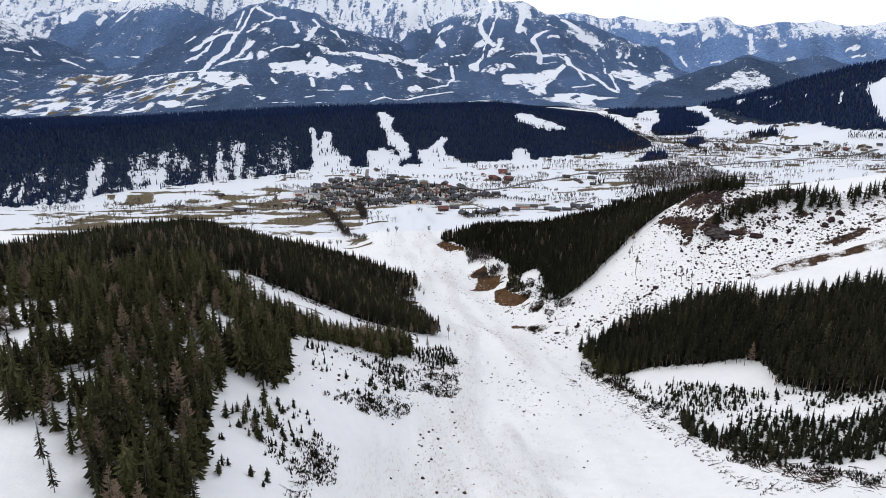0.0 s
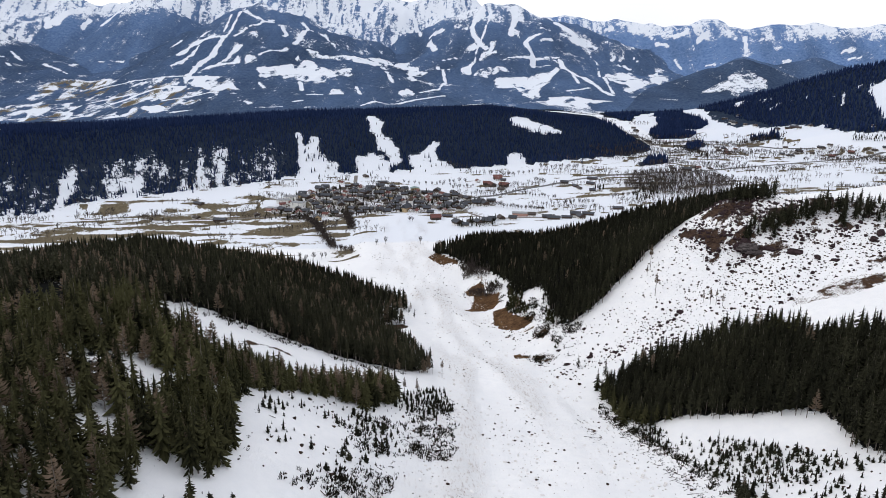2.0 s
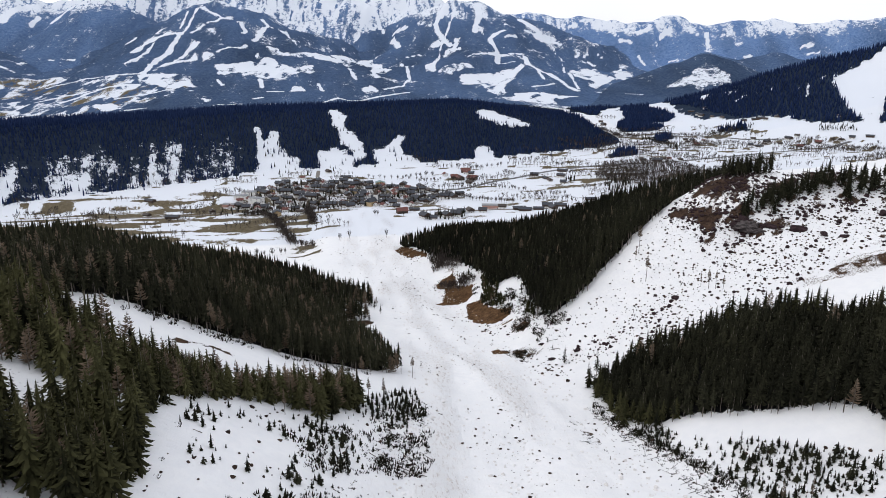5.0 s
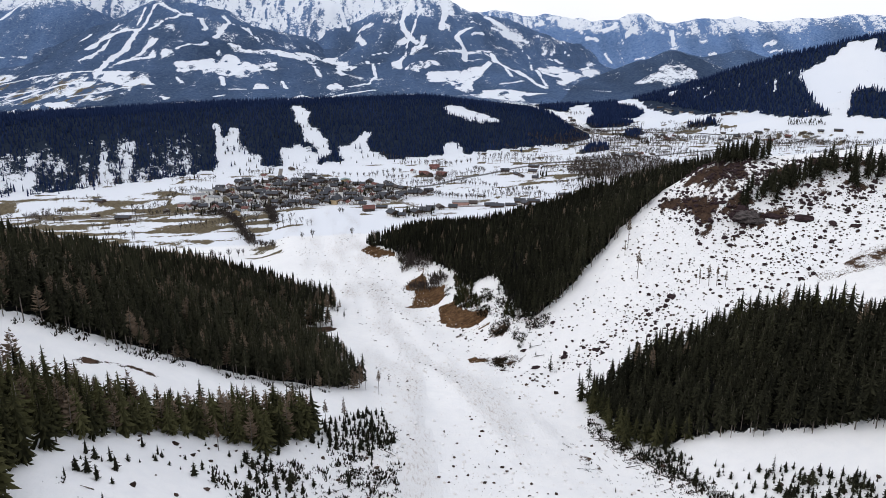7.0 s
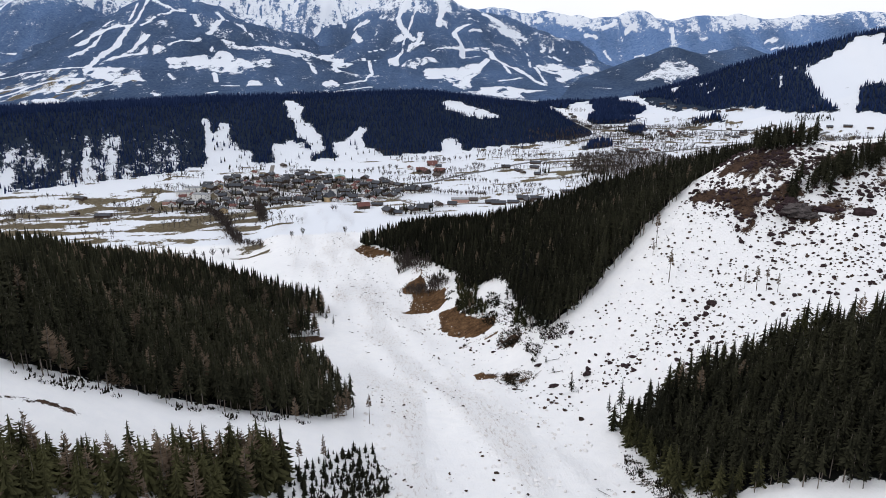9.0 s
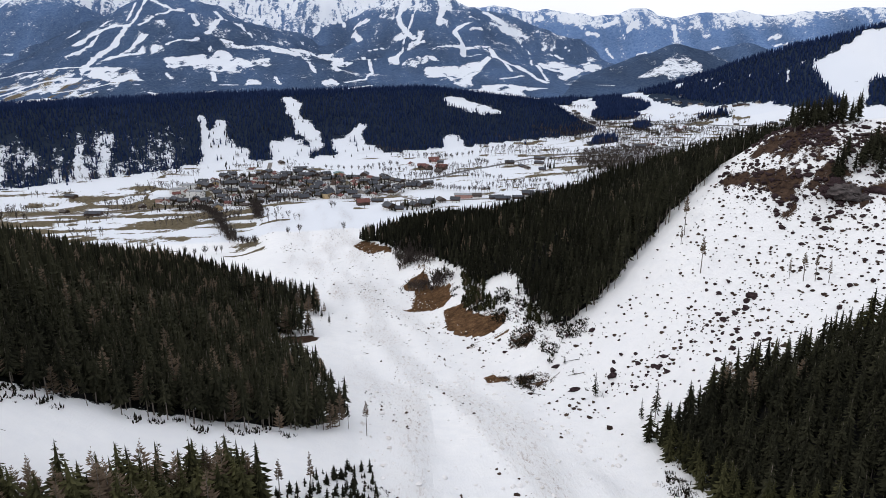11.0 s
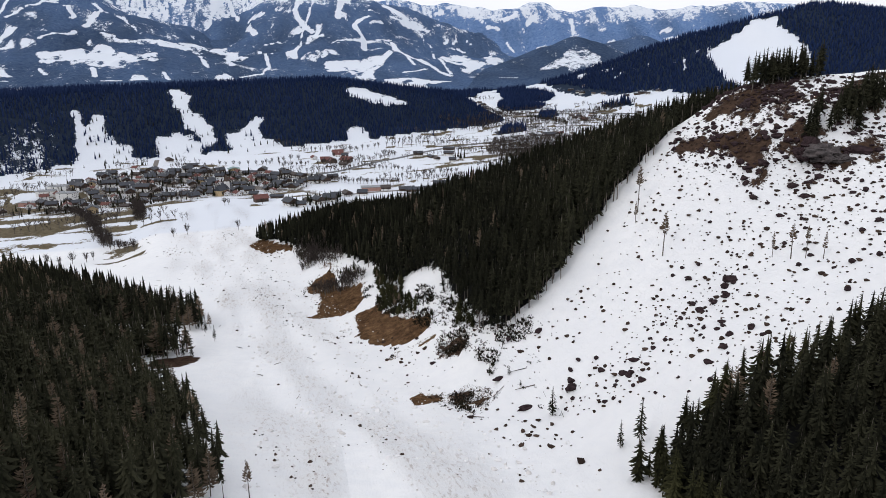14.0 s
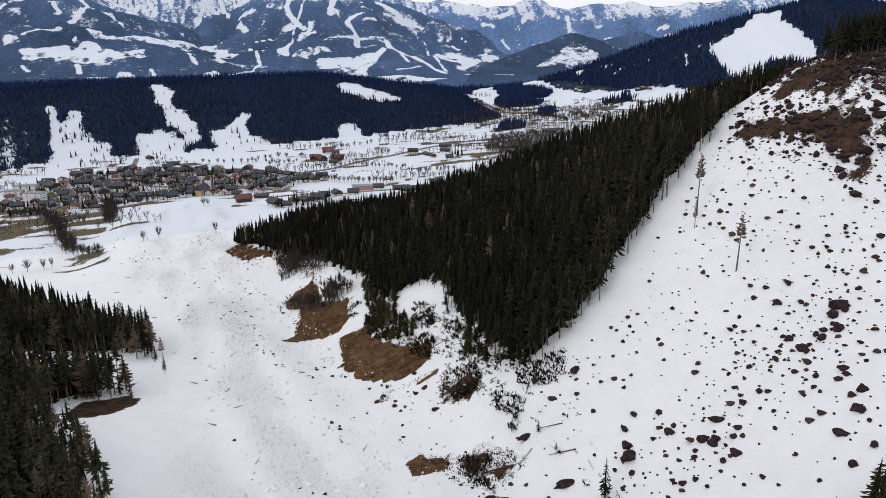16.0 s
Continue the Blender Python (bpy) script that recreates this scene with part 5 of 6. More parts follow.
# smaller houses fill the gaps between
q = np.random.default_rng(5)
for px, py in zip(*spots(VILLAGE, 17, 6)):
    if min(math.hypot(px - s[2], py - s[3]) for s in sites) > 14 and q.random() < 0.75:
        sites.append((int(q.choice((0, 0, 0, 3, 4, 1, 6, 1))), float(q.choice((-20, 10, 35, 60, 85, 110))), px, py))
for kind, turn, x, y in sites:
    m = pose(x, y, float(terrain(x, y)) - 0.1, 0, 0, turn + q.uniform(-9, 9)) @ Matrix.Scale(q.uniform(0.78, 1.08), 4)
    if kind in fresh:
        fresh.remove(kind)
        HOUSES[kind].matrix_basis = m
    else:
        copy_thing(HOUSES[kind], m)


def church(x, y, turn):
    root = tagged(new("church"), "ochre village church with dark roof and pointed tower", "church")
    part("nave", box(bmesh.new(), -5, 5, -9, 9, -3, 8), OCHRE, root)
    bm = bmesh.new()
    a = [bm.verts.new(p) for p in ((-5.8, -9.6, 7.6), (5.8, -9.6, 7.6), (0, -9.6, 14), (-5.8, 9.6, 7.6), (5.8, 9.6, 7.6), (0, 9.6, 14))]
    for f in ((0, 1, 2), (3, 5, 4), (0, 2, 5, 3), (1, 4, 5, 2), (0, 3, 4, 1)):
        bm.faces.new([a[i] for i in f])
    part("roof", bm, SLATE, root)
    tower = part("tower", box(bmesh.new(), -2.6, 2.6, 9, 14.2, -3, 17), PLASTER, root)
    bm = bmesh.new()
    a = [bm.verts.new(p) for p in ((-3, 8.6, 17), (3, 8.6, 17), (3, 14.6, 17), (-3, 14.6, 17), (0, 11.6, 27))]
    for f in ((3, 2, 1, 0), (0, 1, 4), (1, 2, 4), (2, 3, 4), (3, 0, 4)):
        bm.faces.new([a[i] for i in f])
    part("spire", bm, TIMBER, tower)
    for k in range(3):
        for s in (-1, 1):
            part("window", box(bmesh.new(), s * 5 - 0.07, s * 5 + 0.07, -6 + 5 * k, -4.6 + 5 * k, 2.5, 6), PANE, root)
    root.matrix_basis = pose(x, y, float(terrain(x, y)), 0, 0, turn)


church(-48, 1244, -35)


def road(name, line, width, mat, label):
    """A flat carriageway a hand above the meadow, with side slopes."""
    p = np.array(line, float)
    seg = np.hypot(*np.diff(p, axis=0).T)
    s = np.concatenate([[0], np.cumsum(seg)])
    at = np.arange(0, s[-1], 8.0)
    x, y = np.interp(at, s, p[:, 0]), np.interp(at, s, p[:, 1])
    k = np.hanning(9)[1:-1] / np.hanning(9).sum()
    x, y = [np.convolve(np.pad(v, 3, mode="edge"), k, "valid") for v in (x, y)]
    dx, dy = np.gradient(x), np.gradient(y)
    ln = np.hypot(dx, dy) + 1e-9
    nx, ny = -dy / ln, dx / ln
    offs = np.array([-width * 0.5 - 1.2, -width * 0.5, width * 0.5, width * 0.5 + 1.2])
    X, Y = x[:, None] + nx[:, None] * offs, y[:, None] + ny[:, None] * offs
    Z = np.max(terrain(X, Y), axis=1, keepdims=True) + np.array([-0.8, 0.35, 0.35, -0.8])
    i = np.arange(X.size).reshape(X.shape)
    quads = np.stack([i[:-1, :-1], i[:-1, 1:], i[1:, 1:], i[1:, :-1]], -1).reshape(-1, 4)[:, ::-1]
    mesh = bpy.data.meshes.new(name)
    fill_mesh(mesh, np.stack([X, Y, Z], -1).reshape(-1, 3), quads)
    mesh.materials.append(mat)
    tagged(new(name, mesh), label, "road", kind="structure")


road("road_main", [(-60, 1330), (37, 1340), (80, 1353), (122, 1369), (172, 1421), (224, 1455), (301, 1518), (366, 1552), (432, 1575), (593, 1595), (758, 1649), (1100, 1760)], 9, ASPHALT, "dark asphalt valley road between snowy meadows")
road("road_hill", [(-173, 1587), (-166, 1504), (-149, 1414), (-128, 1327), (-100, 1305), (-60, 1330)], 7, TRACK, "muddy gravel road climbing out of the village")
road("road_lane", [(-60, 1325), (8, 1278), (39, 1277), (60, 1217), (84, 1167), (150, 1175), (240, 1170)], 5, TRACK, "muddy lane between houses")
road("road_west", [(-236, 1352), (-217, 1309), (-201, 1274), (-195, 1225), (-330, 1200), (-470, 1180)], 5, TRACK, "gravel lane across thawed meadows")
road("road_east", [(739, 2099), (826, 1993), (900, 1890), (1000, 1830)], 7, ASPHALT, "dark asphalt road across snowy fields")
road("road_far", [(470, 2080), (560, 2060), (640, 2000), (700, 1960)], 6, TRACK, "brown gravel road at the edge of woods")
for n, (a, b) in enumerate((((-210, 1290), (-120, 1300)), ((-200, 1240), (-90, 1275)), ((-110, 1350), (-20, 1300)), ((-30, 1290), (40, 1240)))):
    road("pavement_%d" % (n + 1), [a, ((a[0] + b[0]) / 2, (a[1] + b[1]) / 2 + 6), b], 13, TRACK, "wet brown village yard between houses")


def broadleaf_shape(seed, twigs=330, thick=0.008, limbs=9, sides=3):
    """A leafless broad-leaved tree, one metre high."""
    q = np.random.default_rng(seed)
    verts, tris, slots = [], [], []

    def limb(a, b, wa, wb, slot):
        d = np.subtract(b, a)
        u = np.cross(d, (0.3, 0.2, 0.9))
        u = u / (np.linalg.norm(u) + 1e-9)
        v = np.cross(d / (np.linalg.norm(d) + 1e-9), u)
        b0 = len(verts)
        for p, w in ((a, wa), (b, wb)):
            for k in range(sides):
                verts.append(tuple(np.array(p) + w * (math.cos(k * 6.283 / sides) * u + math.sin(k * 6.283 / sides) * v)))
        for k in range(sides):
            j = (k + 1) % sides
            tris.extend([(b0 + k, b0 + j, b0 + sides + j), (b0 + k, b0 + sides + j, b0 + sides + k)])
            slots.extend([slot, slot])

    fork = (0, 0, 0.24)
    limb((0, 0, 0), fork, 0.026, 0.020, 1)
    ends = []
    for n in range(limbs):
        a, out = n * 6.283 / limbs + q.random(), 0.05 + 0.27 * q.random()
        e = (out * math.cos(a), out * math.sin(a), 0.86 - 0.9 * out + 0.08 * q.random())
        limb(fork, e, 0.010, 0.003, 1)
        ends.append((fork, e))
    for _ in range(twigs):
        s, e = ends[int(q.integers(len(ends)))]
        t = 0.25 + 0.75 * q.random()
        p = np.array(s) * (1 - t) + np.array(e) * t
        d = p - np.array((0, 0, 0.45))
        way = 0.6 * d / (np.linalg.norm(d) + 0.05) + q.normal(0, 0.45, 3) + np.array((0, 0, 0.45))
        tip = p + way * 0.17
        side = np.cross(tip - p, q.normal(0, 1, 3))
        side = side / (np.linalg.norm(side) + 1e-9) * thick
        b0 = len(verts)
        verts.extend([tuple(p + side), tuple(tip), tuple(p - side)])
        tris.append((b0, b0 + 1, b0 + 2))
        slots.append(0)
    return np.array(verts), np.array(tris), np.array(slots), np.zeros(len(verts))


ALLEY_SHAPES = [broadleaf_shape(200 + n) for n in range(4)]

# ---- single plants, rocks and debris round the gully ----
def shape_mesh(name, shape, slot, mat, tint):
    """The part of a plant's shape that belongs to one material, as a mesh of unit height."""
    v, t, s, d = shape
    t = t[s == slot]
    used, t = np.unique(t, return_inverse=True)
    mesh = bpy.data.meshes.new(name)
    fill_mesh(mesh, v[used], t.reshape(-1, 3))
    a = mesh.attributes.new("tint", "FLOAT", "POINT")
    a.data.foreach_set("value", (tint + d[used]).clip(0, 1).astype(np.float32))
    mesh.materials.append(mat)
    return mesh


def plant(name, shape, foliage, tint, label, category, group=""):
    root = tagged(new(name), label, category, group)
    root.empty_display_size = 0.2
    for part_name, slot, mat in (("trunk", 1, BARK), ("crown", 0, foliage)):
        ob = new(part_name, shape_mesh(part_name, shape, slot, mat, tint))
        ob.parent = root
    return root


def plant_at(root, x, y, height, width=1.0, turn=0.0, lean=0.0, sink=0.2):
    root.scale = (height * width, height * width, height)
    return pose(x, y, float(terrain(x, y)) - sink, lean, lean * 0.6, turn)


def planted(protos, places, seed):
    """places: x, y, height. The first of each kind is the one that was built, the others are copies."""
    r = np.random.default_rng(seed)
    fresh = list(protos)
    for x, y, h in places:
        n = int(r.integers(len(protos)))
        m = plant_at(protos[n], x, y, h, r.uniform(0.85, 1.2) * (1.35 if h < 6 else 1.0), r.uniform(0, 360), r.normal(0, 1.0))
        if protos[n] in fresh:
            fresh.remove(protos[n])
            protos[n].matrix_basis = m @ Matrix.Diagonal((*protos[n].scale, 1))
        else:
            copy_thing(protos[n], m)
    for p in fresh:
        for c in list(p.children):
            bpy.data.objects.remove(c)
        bpy.data.objects.remove(p)


YOUNG = [plant("young_spruce", spruce_shape(9, 6, 0.04, 80 + n, 0.20 + 0.02 * n, broad=0.22), NEEDLES, 0.12 + 0.12 * n, "small dark green young spruce growing out of the snow", "spruce", "young spruces on the open snow") for n in range(5)]
PATCH_WEST = [(-60, 274), (-62, 310), (-51, 348), (-17, 362), (6, 372), (4, 340), (-9, 318), (-32, 276), (-44, 244), (-42, 228), (-50, 205), (-48, 182), (-60, 168), (-70, 194), (-72, 214), (-62, 240)]
EAST_SMALL = [(102, 402), (107, 366), (118, 341), (134, 326), (148, 312), (170, 280), (205, 262), (205, 246), (176, 243), (133, 275), (117, 300), (106, 330), (98, 370)]
EAST_LARGE = [(117, 300), (132, 274), (174, 243), (205, 240), (208, 214), (162, 214), (130, 222), (119, 241), (112, 275)]
young = []
for poly, gap, seed, low, high, much in ((EAST_LARGE, 2.3, 6, 2.4, 8.5, 0.92), (EAST_SMALL, 2.1, 7, 1.2, 4.8, 0.82), (PATCH_WEST, 2.8, 5, 1.2, 5.2, 0.46)):
    x, y = spots(poly, gap, seed)
    r = np.random.default_rng(seed)
    # they stand in drifts, with open snow between
    thick = much - 0.04 + 3.6 * fbm(x * 0.8 + y * 0.4, y - 0.3 * x, 22, 3)
    for px, py, f in zip(x, y, thick):
        if r.random() < f:
            young.append((px, py, low + (high - low) * r.random() ** 1.5))
first = young[::max(1, len(young) // 290 + 1)]
rest = [p for p in young if p not in first]
planted(YOUNG, first, 8)
r = np.random.default_rng(12)
for px, py in zip(*spots([(-20, 368), (-6, 396), (8, 413), (13, 380), (0, 366), (-14, 362)], 2.4, 13)):
    rest.append((px, py, r.uniform(1.4, 4.8)))
rest = np.array(rest)
rest = np.stack([rest[:, 0], rest[:, 1], terrain(rest[:, 0], rest[:, 1]) - 0.2, rest[:, 2], r.uniform(0.95, 1.6, len(rest)), r.uniform(0.0, 0.4, len(rest))], -1)
scatter("spruce_thicket", [spruce_shape(7, 5, 0.04, 130 + n, 0.19 + 0.02 * n, False, 0.4, 0.24) for n in range(6)], rest, (NEEDLES, BARK), "thicket of young green spruces in the snow", "thicket")

EDGE = [plant("spruce_tree", spruce_shape(17, 7, 0.08 + 0.06 * n, 90 + n, 0.135, core=0.2, broad=0.10), NEEDLES, 0.2 + 0.1 * n, "tall dark spruce standing on the open snow", "spruce") for n in range(4)]
knob = []
q = np.random.default_rng(21)
for line, n, wide in (([(217, 563), (228, 558), (243, 555)], 52, 2.6), ([(208, 518), (216, 520)], 7, 1.6), ([(221, 518), (239, 521), (262, 526), (300, 524)], 92, 2.3), ([(268, 514), (300, 512), (335, 516)], 44, 3.2)):
    p = np.array(line, float)
    s = np.linspace(0, len(p) - 1, n)
    for k in s:
        knob.append((np.interp(k, range(len(p)), p[:, 0]) + q.normal(0, wide), np.interp(k, range(len(p)), p[:, 1]) + q.normal(0, wide), q.uniform(8, 16.5)))
lone = [(99.5, 444, 14.5), (102.5, 440, 12.5), (-20, 632, 11), (-15, 618, 9), (-24, 640, 8), (86, 513, 5), (91, 507, 4), (88, 516, 4), (95, 478, 3), (92, 498, 3), (124, 331, 7.5), (86, 526, 5), (-100, 158, 14), (-84, 152, 15), (-70, 150, 16), (-62, 158, 13), (-92, 148, 12), (-116, 172, 13), (-32, 610, 9), (-30, 598, 10), (-26, 594, 9), (-34, 592, 11), (-38, 600, 10), (-22, 590, 9)]
CREST_SPRUCE = [plant("spruce_tree", spruce_shape(13, 7, 0.12 + 0.08 * n, 190 + n, 0.17), NEEDLES, 0.15 + 0.12 * n, "tall dark spruce on the crest of the open slope", "spruce") for n in range(4)]
planted(CREST_SPRUCE, knob, 19)
planted(EDGE, lone, 9)

BARE_LARCH = [plant("larch_tree", larch_shape(70 + n, 0.42 + 0.2 * (n > 1), 14, 0.085, 0.022), LARCH, 0.2, "slender leafless larch with a thin trunk on the snow", "larch") for n in range(4)]
planted(BARE_LARCH, [(7, 431, 14), (153, 517, 17), (153, 538, 20), (156, 542, 19), (176, 480, 12), (178, 476, 11), (-6, 388, 11), (-12, 378, 12), (118, 292, 9), (124, 288, 10), (-40, 343, 11), (180, 471, 9), (174, 486, 9)], 10)


def shrub_shape(seed, stems=26):
    """A spreading mountain pine, one metre high: many short pointed tufts."""
    r = np.random.default_rng(seed)
    verts, tris = [], []
    for _ in range(stems):
        a, d = r.random() * 6.283, 0.95 * math.sqrt(r.random())
        bx, by, ln = d * math.cos(a), d * math.sin(a), 0.35 + 0.65 * r.random() * (1.1 - 0.6 * d)
        tx, ty = bx * 1.25 + r.normal(0, 0.1), by * 1.25 + r.normal(0, 0.1)
        w, b0 = 0.16, len(verts)
        for k in range(3):
            ang = a + k * 2.094
            verts.append((bx + w * math.cos(ang), by + w * math.sin(ang), 0.02 * r.random()))
        verts.append((tx, ty, ln))
        tris += [(b0, b0 + 1, b0 + 3), (b0 + 1, b0 + 2, b0 + 3), (b0 + 2, b0, b0 + 3)]
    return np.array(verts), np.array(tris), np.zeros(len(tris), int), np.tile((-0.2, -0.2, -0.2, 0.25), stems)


RUBBLE = []
RUBBLE.append(([(-13, 334), (1, 362), (14, 334), (4, 322), (-8, 322)], 2.3, 0.9))
RUBBLE.append(([(-34, 262), (-26, 292), (-10, 315), (-12, 286), (-22, 258)], 2.6, 0.7))
RUBBLE.append(([(8, 400), (14, 396), (15, 372), (10, 366)], 2.2, 0.8))
RUBBLE.append(([(96, 418), (104, 395), (110, 350), (108, 300), (113, 262), (104, 262), (100, 300), (101, 350), (92, 395)], 2.3, 0.75))
RUBBLE.append(([(72, 395), (80, 388), (84, 362), (82, 340), (78, 355), (74, 380)], 2.6, 0.5))
RUBBLE.append(([(68, 511), (80, 512), (86, 502), (74, 488), (69, 496)], 2.2, 0.8))
RUBBLE.append(([(75, 552), (88, 548), (86, 537), (76, 539)], 1.5, 0.9))
RUBBLE.append(([(64, 515), (82, 516), (88, 502), (74, 490), (66, 496)], 1.7, 0.6))
RUBBLE.append(([(80, 580), (94, 560), (104, 525), (98, 470), (88, 500), (84, 540)], 2.4, 0.4))
RUBBLE.append(([(78, 600), (92, 592), (100, 560), (96, 520), (82, 540), (84, 570)], 3.0, 0.5))
RUBBLE.append(([(63, 632), (73, 628), (80, 600), (74, 598)], 1.9, 0.7))
RUBBLE.append(([(40, 738), (56, 730), (66, 690), (64, 668), (54, 690), (46, 712)], 2.2, 0.6))
RUBBLE.append(([(106, 270), (160, 262), (200, 250), (198, 228), (110, 240)], 4.2, 0.4))
RUBBLE.append(([(-96, 230), (-60, 252), (-50, 300), (-70, 300)], 5.0, 0.4))
RUBBLE.append(([(97, 397), (100, 341), (105, 298), (114, 257), (115, 232), (114, 210), (108, 222), (107, 277), (98, 322), (91, 390)], 1.9, 0.8))
RUBBLE.append(([(-44, 210), (-36, 219), (-36, 207), (-42, 198)], 1.5, 1.0))
RUBBLE.append(([(-46, 188), (-39, 200), (-38, 187), (-44, 178)], 1.5, 1.0))
RUBBLE.append(([(-32, 278), (-17, 279), (-22, 268), (-36, 268)], 1.9, 0.7))
RUBBLE.append(([(76, 552), (85, 550), (88, 542), (84, 536), (77, 542)], 1.7, 0.9))
RUBBLE.append(([(59, 633), (70, 637), (76, 616), (79, 572), (70, 590)], 1.9, 0.75))
RUBBLE.append(([(86, 600), (96, 576), (95, 550), (90, 530), (82, 538), (77, 556), (84, 576)], 1.6, 0.6))
RUBBLE.append(([(93, 413), (98, 379), (107, 348), (118, 307), (112, 300), (102, 336), (94, 372), (88, 402)], 1.5, 0.8))
RUBBLE.append(([(112, 222), (150, 214), (150, 200), (114, 205)], 2.0, 0.8))
rows, logs = [], []
r = np.random.default_rng(31)
for poly, gap, much in RUBBLE:
    x, y = spots(poly, gap, 33)
    k = r.random(len(x)) < much
    x, y = x[k], y[k]
    rows.append(np.stack([x, y, terrain(x, y) - 0.15, r.uniform(0.2, 0.95, len(x)), r.uniform(0.7, 1.5, len(x)), r.uniform(0, 0.8, len(x))], -1))
    for lx, ly in zip(x[::7], y[::7]):
        logs.append((lx, ly, r.uniform(2, 7), r.uniform(0, 6.283), r.uniform(0.07, 0.17)))
BANK_SCRUB = [
    [(66, 641), (73, 614), (80, 590), (82, 570), (76, 572), (72, 598), (64, 618)],
    [(76, 554), (81, 556), (89, 550), (85, 537), (77, 542)],
    [(71, 514), (80, 511), (73, 492), (69, 500)],
    [(85, 533), (90, 528), (89, 518), (85, 523)],
    [(90, 526), (93, 523), (87, 510), (86, 512)],
    [(62, 570), (66, 570), (64, 562), (58, 562)],
    [(88, 575), (93, 570), (90, 552), (84, 556)],
    [(62, 668), (68, 655), (67, 640), (60, 650)],
    [(82, 622), (88, 604), (85, 590), (80, 606)],
    [(96, 536), (108, 530), (104, 520), (92, 522)],
    [(63, 636), (70, 612), (80, 586), (85, 592), (79, 612), (71, 640)],
    [(82, 606), (88, 590), (92, 572), (88, 566), (84, 580)],
    [(94, 408), (99, 382), (106, 352), (102, 346), (96, 374), (90, 402)],
    [(119, 246), (126, 234), (138, 219), (152, 207), (186, 200), (186, 192), (150, 198), (134, 206), (122, 224), (116, 240)],
    [(104, 350), (112, 322), (119, 280), (120, 250), (116, 250), (113, 282), (107, 318)],
]
for poly in BANK_SCRUB:
    x, y = spots(poly, 1.5, 36)
    k = fbm(x, y, 5, 2) > -0.06
    x, y = x[k], y[k]
    rows.append(np.stack([x, y, terrain(x, y) - 0.2, r.uniform(0.7, 2.1, len(x)), r.uniform(0.6, 1.1, len(x)), r.uniform(0, 0.6, len(x))], -1))
SHRUB = tinted_material("mountain_pine_needles", (0.010, 0.010, 0.007, 1), (0.038, 0.032, 0.022, 1))
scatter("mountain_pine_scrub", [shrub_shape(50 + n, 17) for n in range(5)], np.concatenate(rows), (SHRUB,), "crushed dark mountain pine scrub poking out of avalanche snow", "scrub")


rows = []
for poly in BANK_SLOPES + OTHER_SLOPES[:4]:
    x, y = spots(poly, 0.95, 37)
    k = fbm(x, y, 7, 3) > -0.10
    x, y = x[k], y[k]
    rows.append(np.stack([x, y, terrain(x, y) - 0.05, r.uniform(0.22, 0.6, len(x)), r.uniform(1.0, 2.2, len(x)), np.clip(0.45 + 1.2 * fbm(x, y, 9, 2) + r.normal(0, 0.2, len(x)), 0, 1)], -1))
STRAW = tinted_material("old_straw_grass", (0.060, 0.036, 0.019, 1), (0.22, 0.135, 0.070, 1), scale=0.8)
scatter("grass_tussocks", [shrub_shape(150 + n, 7) for n in range(4)], np.concatenate(rows), (STRAW,), "tussocks of flattened brown grass on thawed banks", "grass")
# low pine and broken twigs along the western edge of the gully
rows = []
WEST_SCRUB = [[(-44, 224), (-37, 232), (-33, 206), (-36, 196), (-42, 200)], [(-44, 270), (-32, 280), (-16, 278), (-30, 262)], [(-48, 255), (-31, 263), (-17, 277), (-8, 300), (-20, 296), (-40, 268)], [(-60, 231), (-54, 220), (-41, 217), (-35, 213), (-40, 190), (-50, 196), (-62, 214)], [(8, 335), (10, 366), (-10, 362), (-6, 335)], [(-30, 300), (-8, 318), (0, 345), (-20, 350), (-40, 330)], [(-10, 366), (10, 372), (14, 400), (4, 396)], [(-12, 348), (0, 368), (12, 360), (13, 330), (-4, 321), (-14, 334)], [(-104, 374), (-66, 394), (-48, 408), (-28, 416), (-13, 422), (-12, 417), (-28, 409), (-48, 400), (-66, 387), (-104, 367)]]
for poly in WEST_SCRUB:
    x, y = spots(poly, 1.8, 38)
    k = r.random(len(x)) < 0.40 + 2.2 * fbm(x + 0.5 * y, y - 0.5 * x, 11, 3)
    x, y = x[k], y[k]
    rows.append(np.stack([x, y, terrain(x, y) - 0.15, r.uniform(0.6, 2.3, len(x)), r.uniform(0.6, 1.2, len(x)), r.uniform(0, 0.5, len(x))], -1))
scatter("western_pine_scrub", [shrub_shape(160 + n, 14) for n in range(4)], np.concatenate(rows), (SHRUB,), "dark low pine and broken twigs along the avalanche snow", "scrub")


DEADWOOD = tinted_material("weathered_brown_deadwood", (0.022, 0.016, 0.013, 1), (0.115, 0.085, 0.066, 1), scale=1.2)


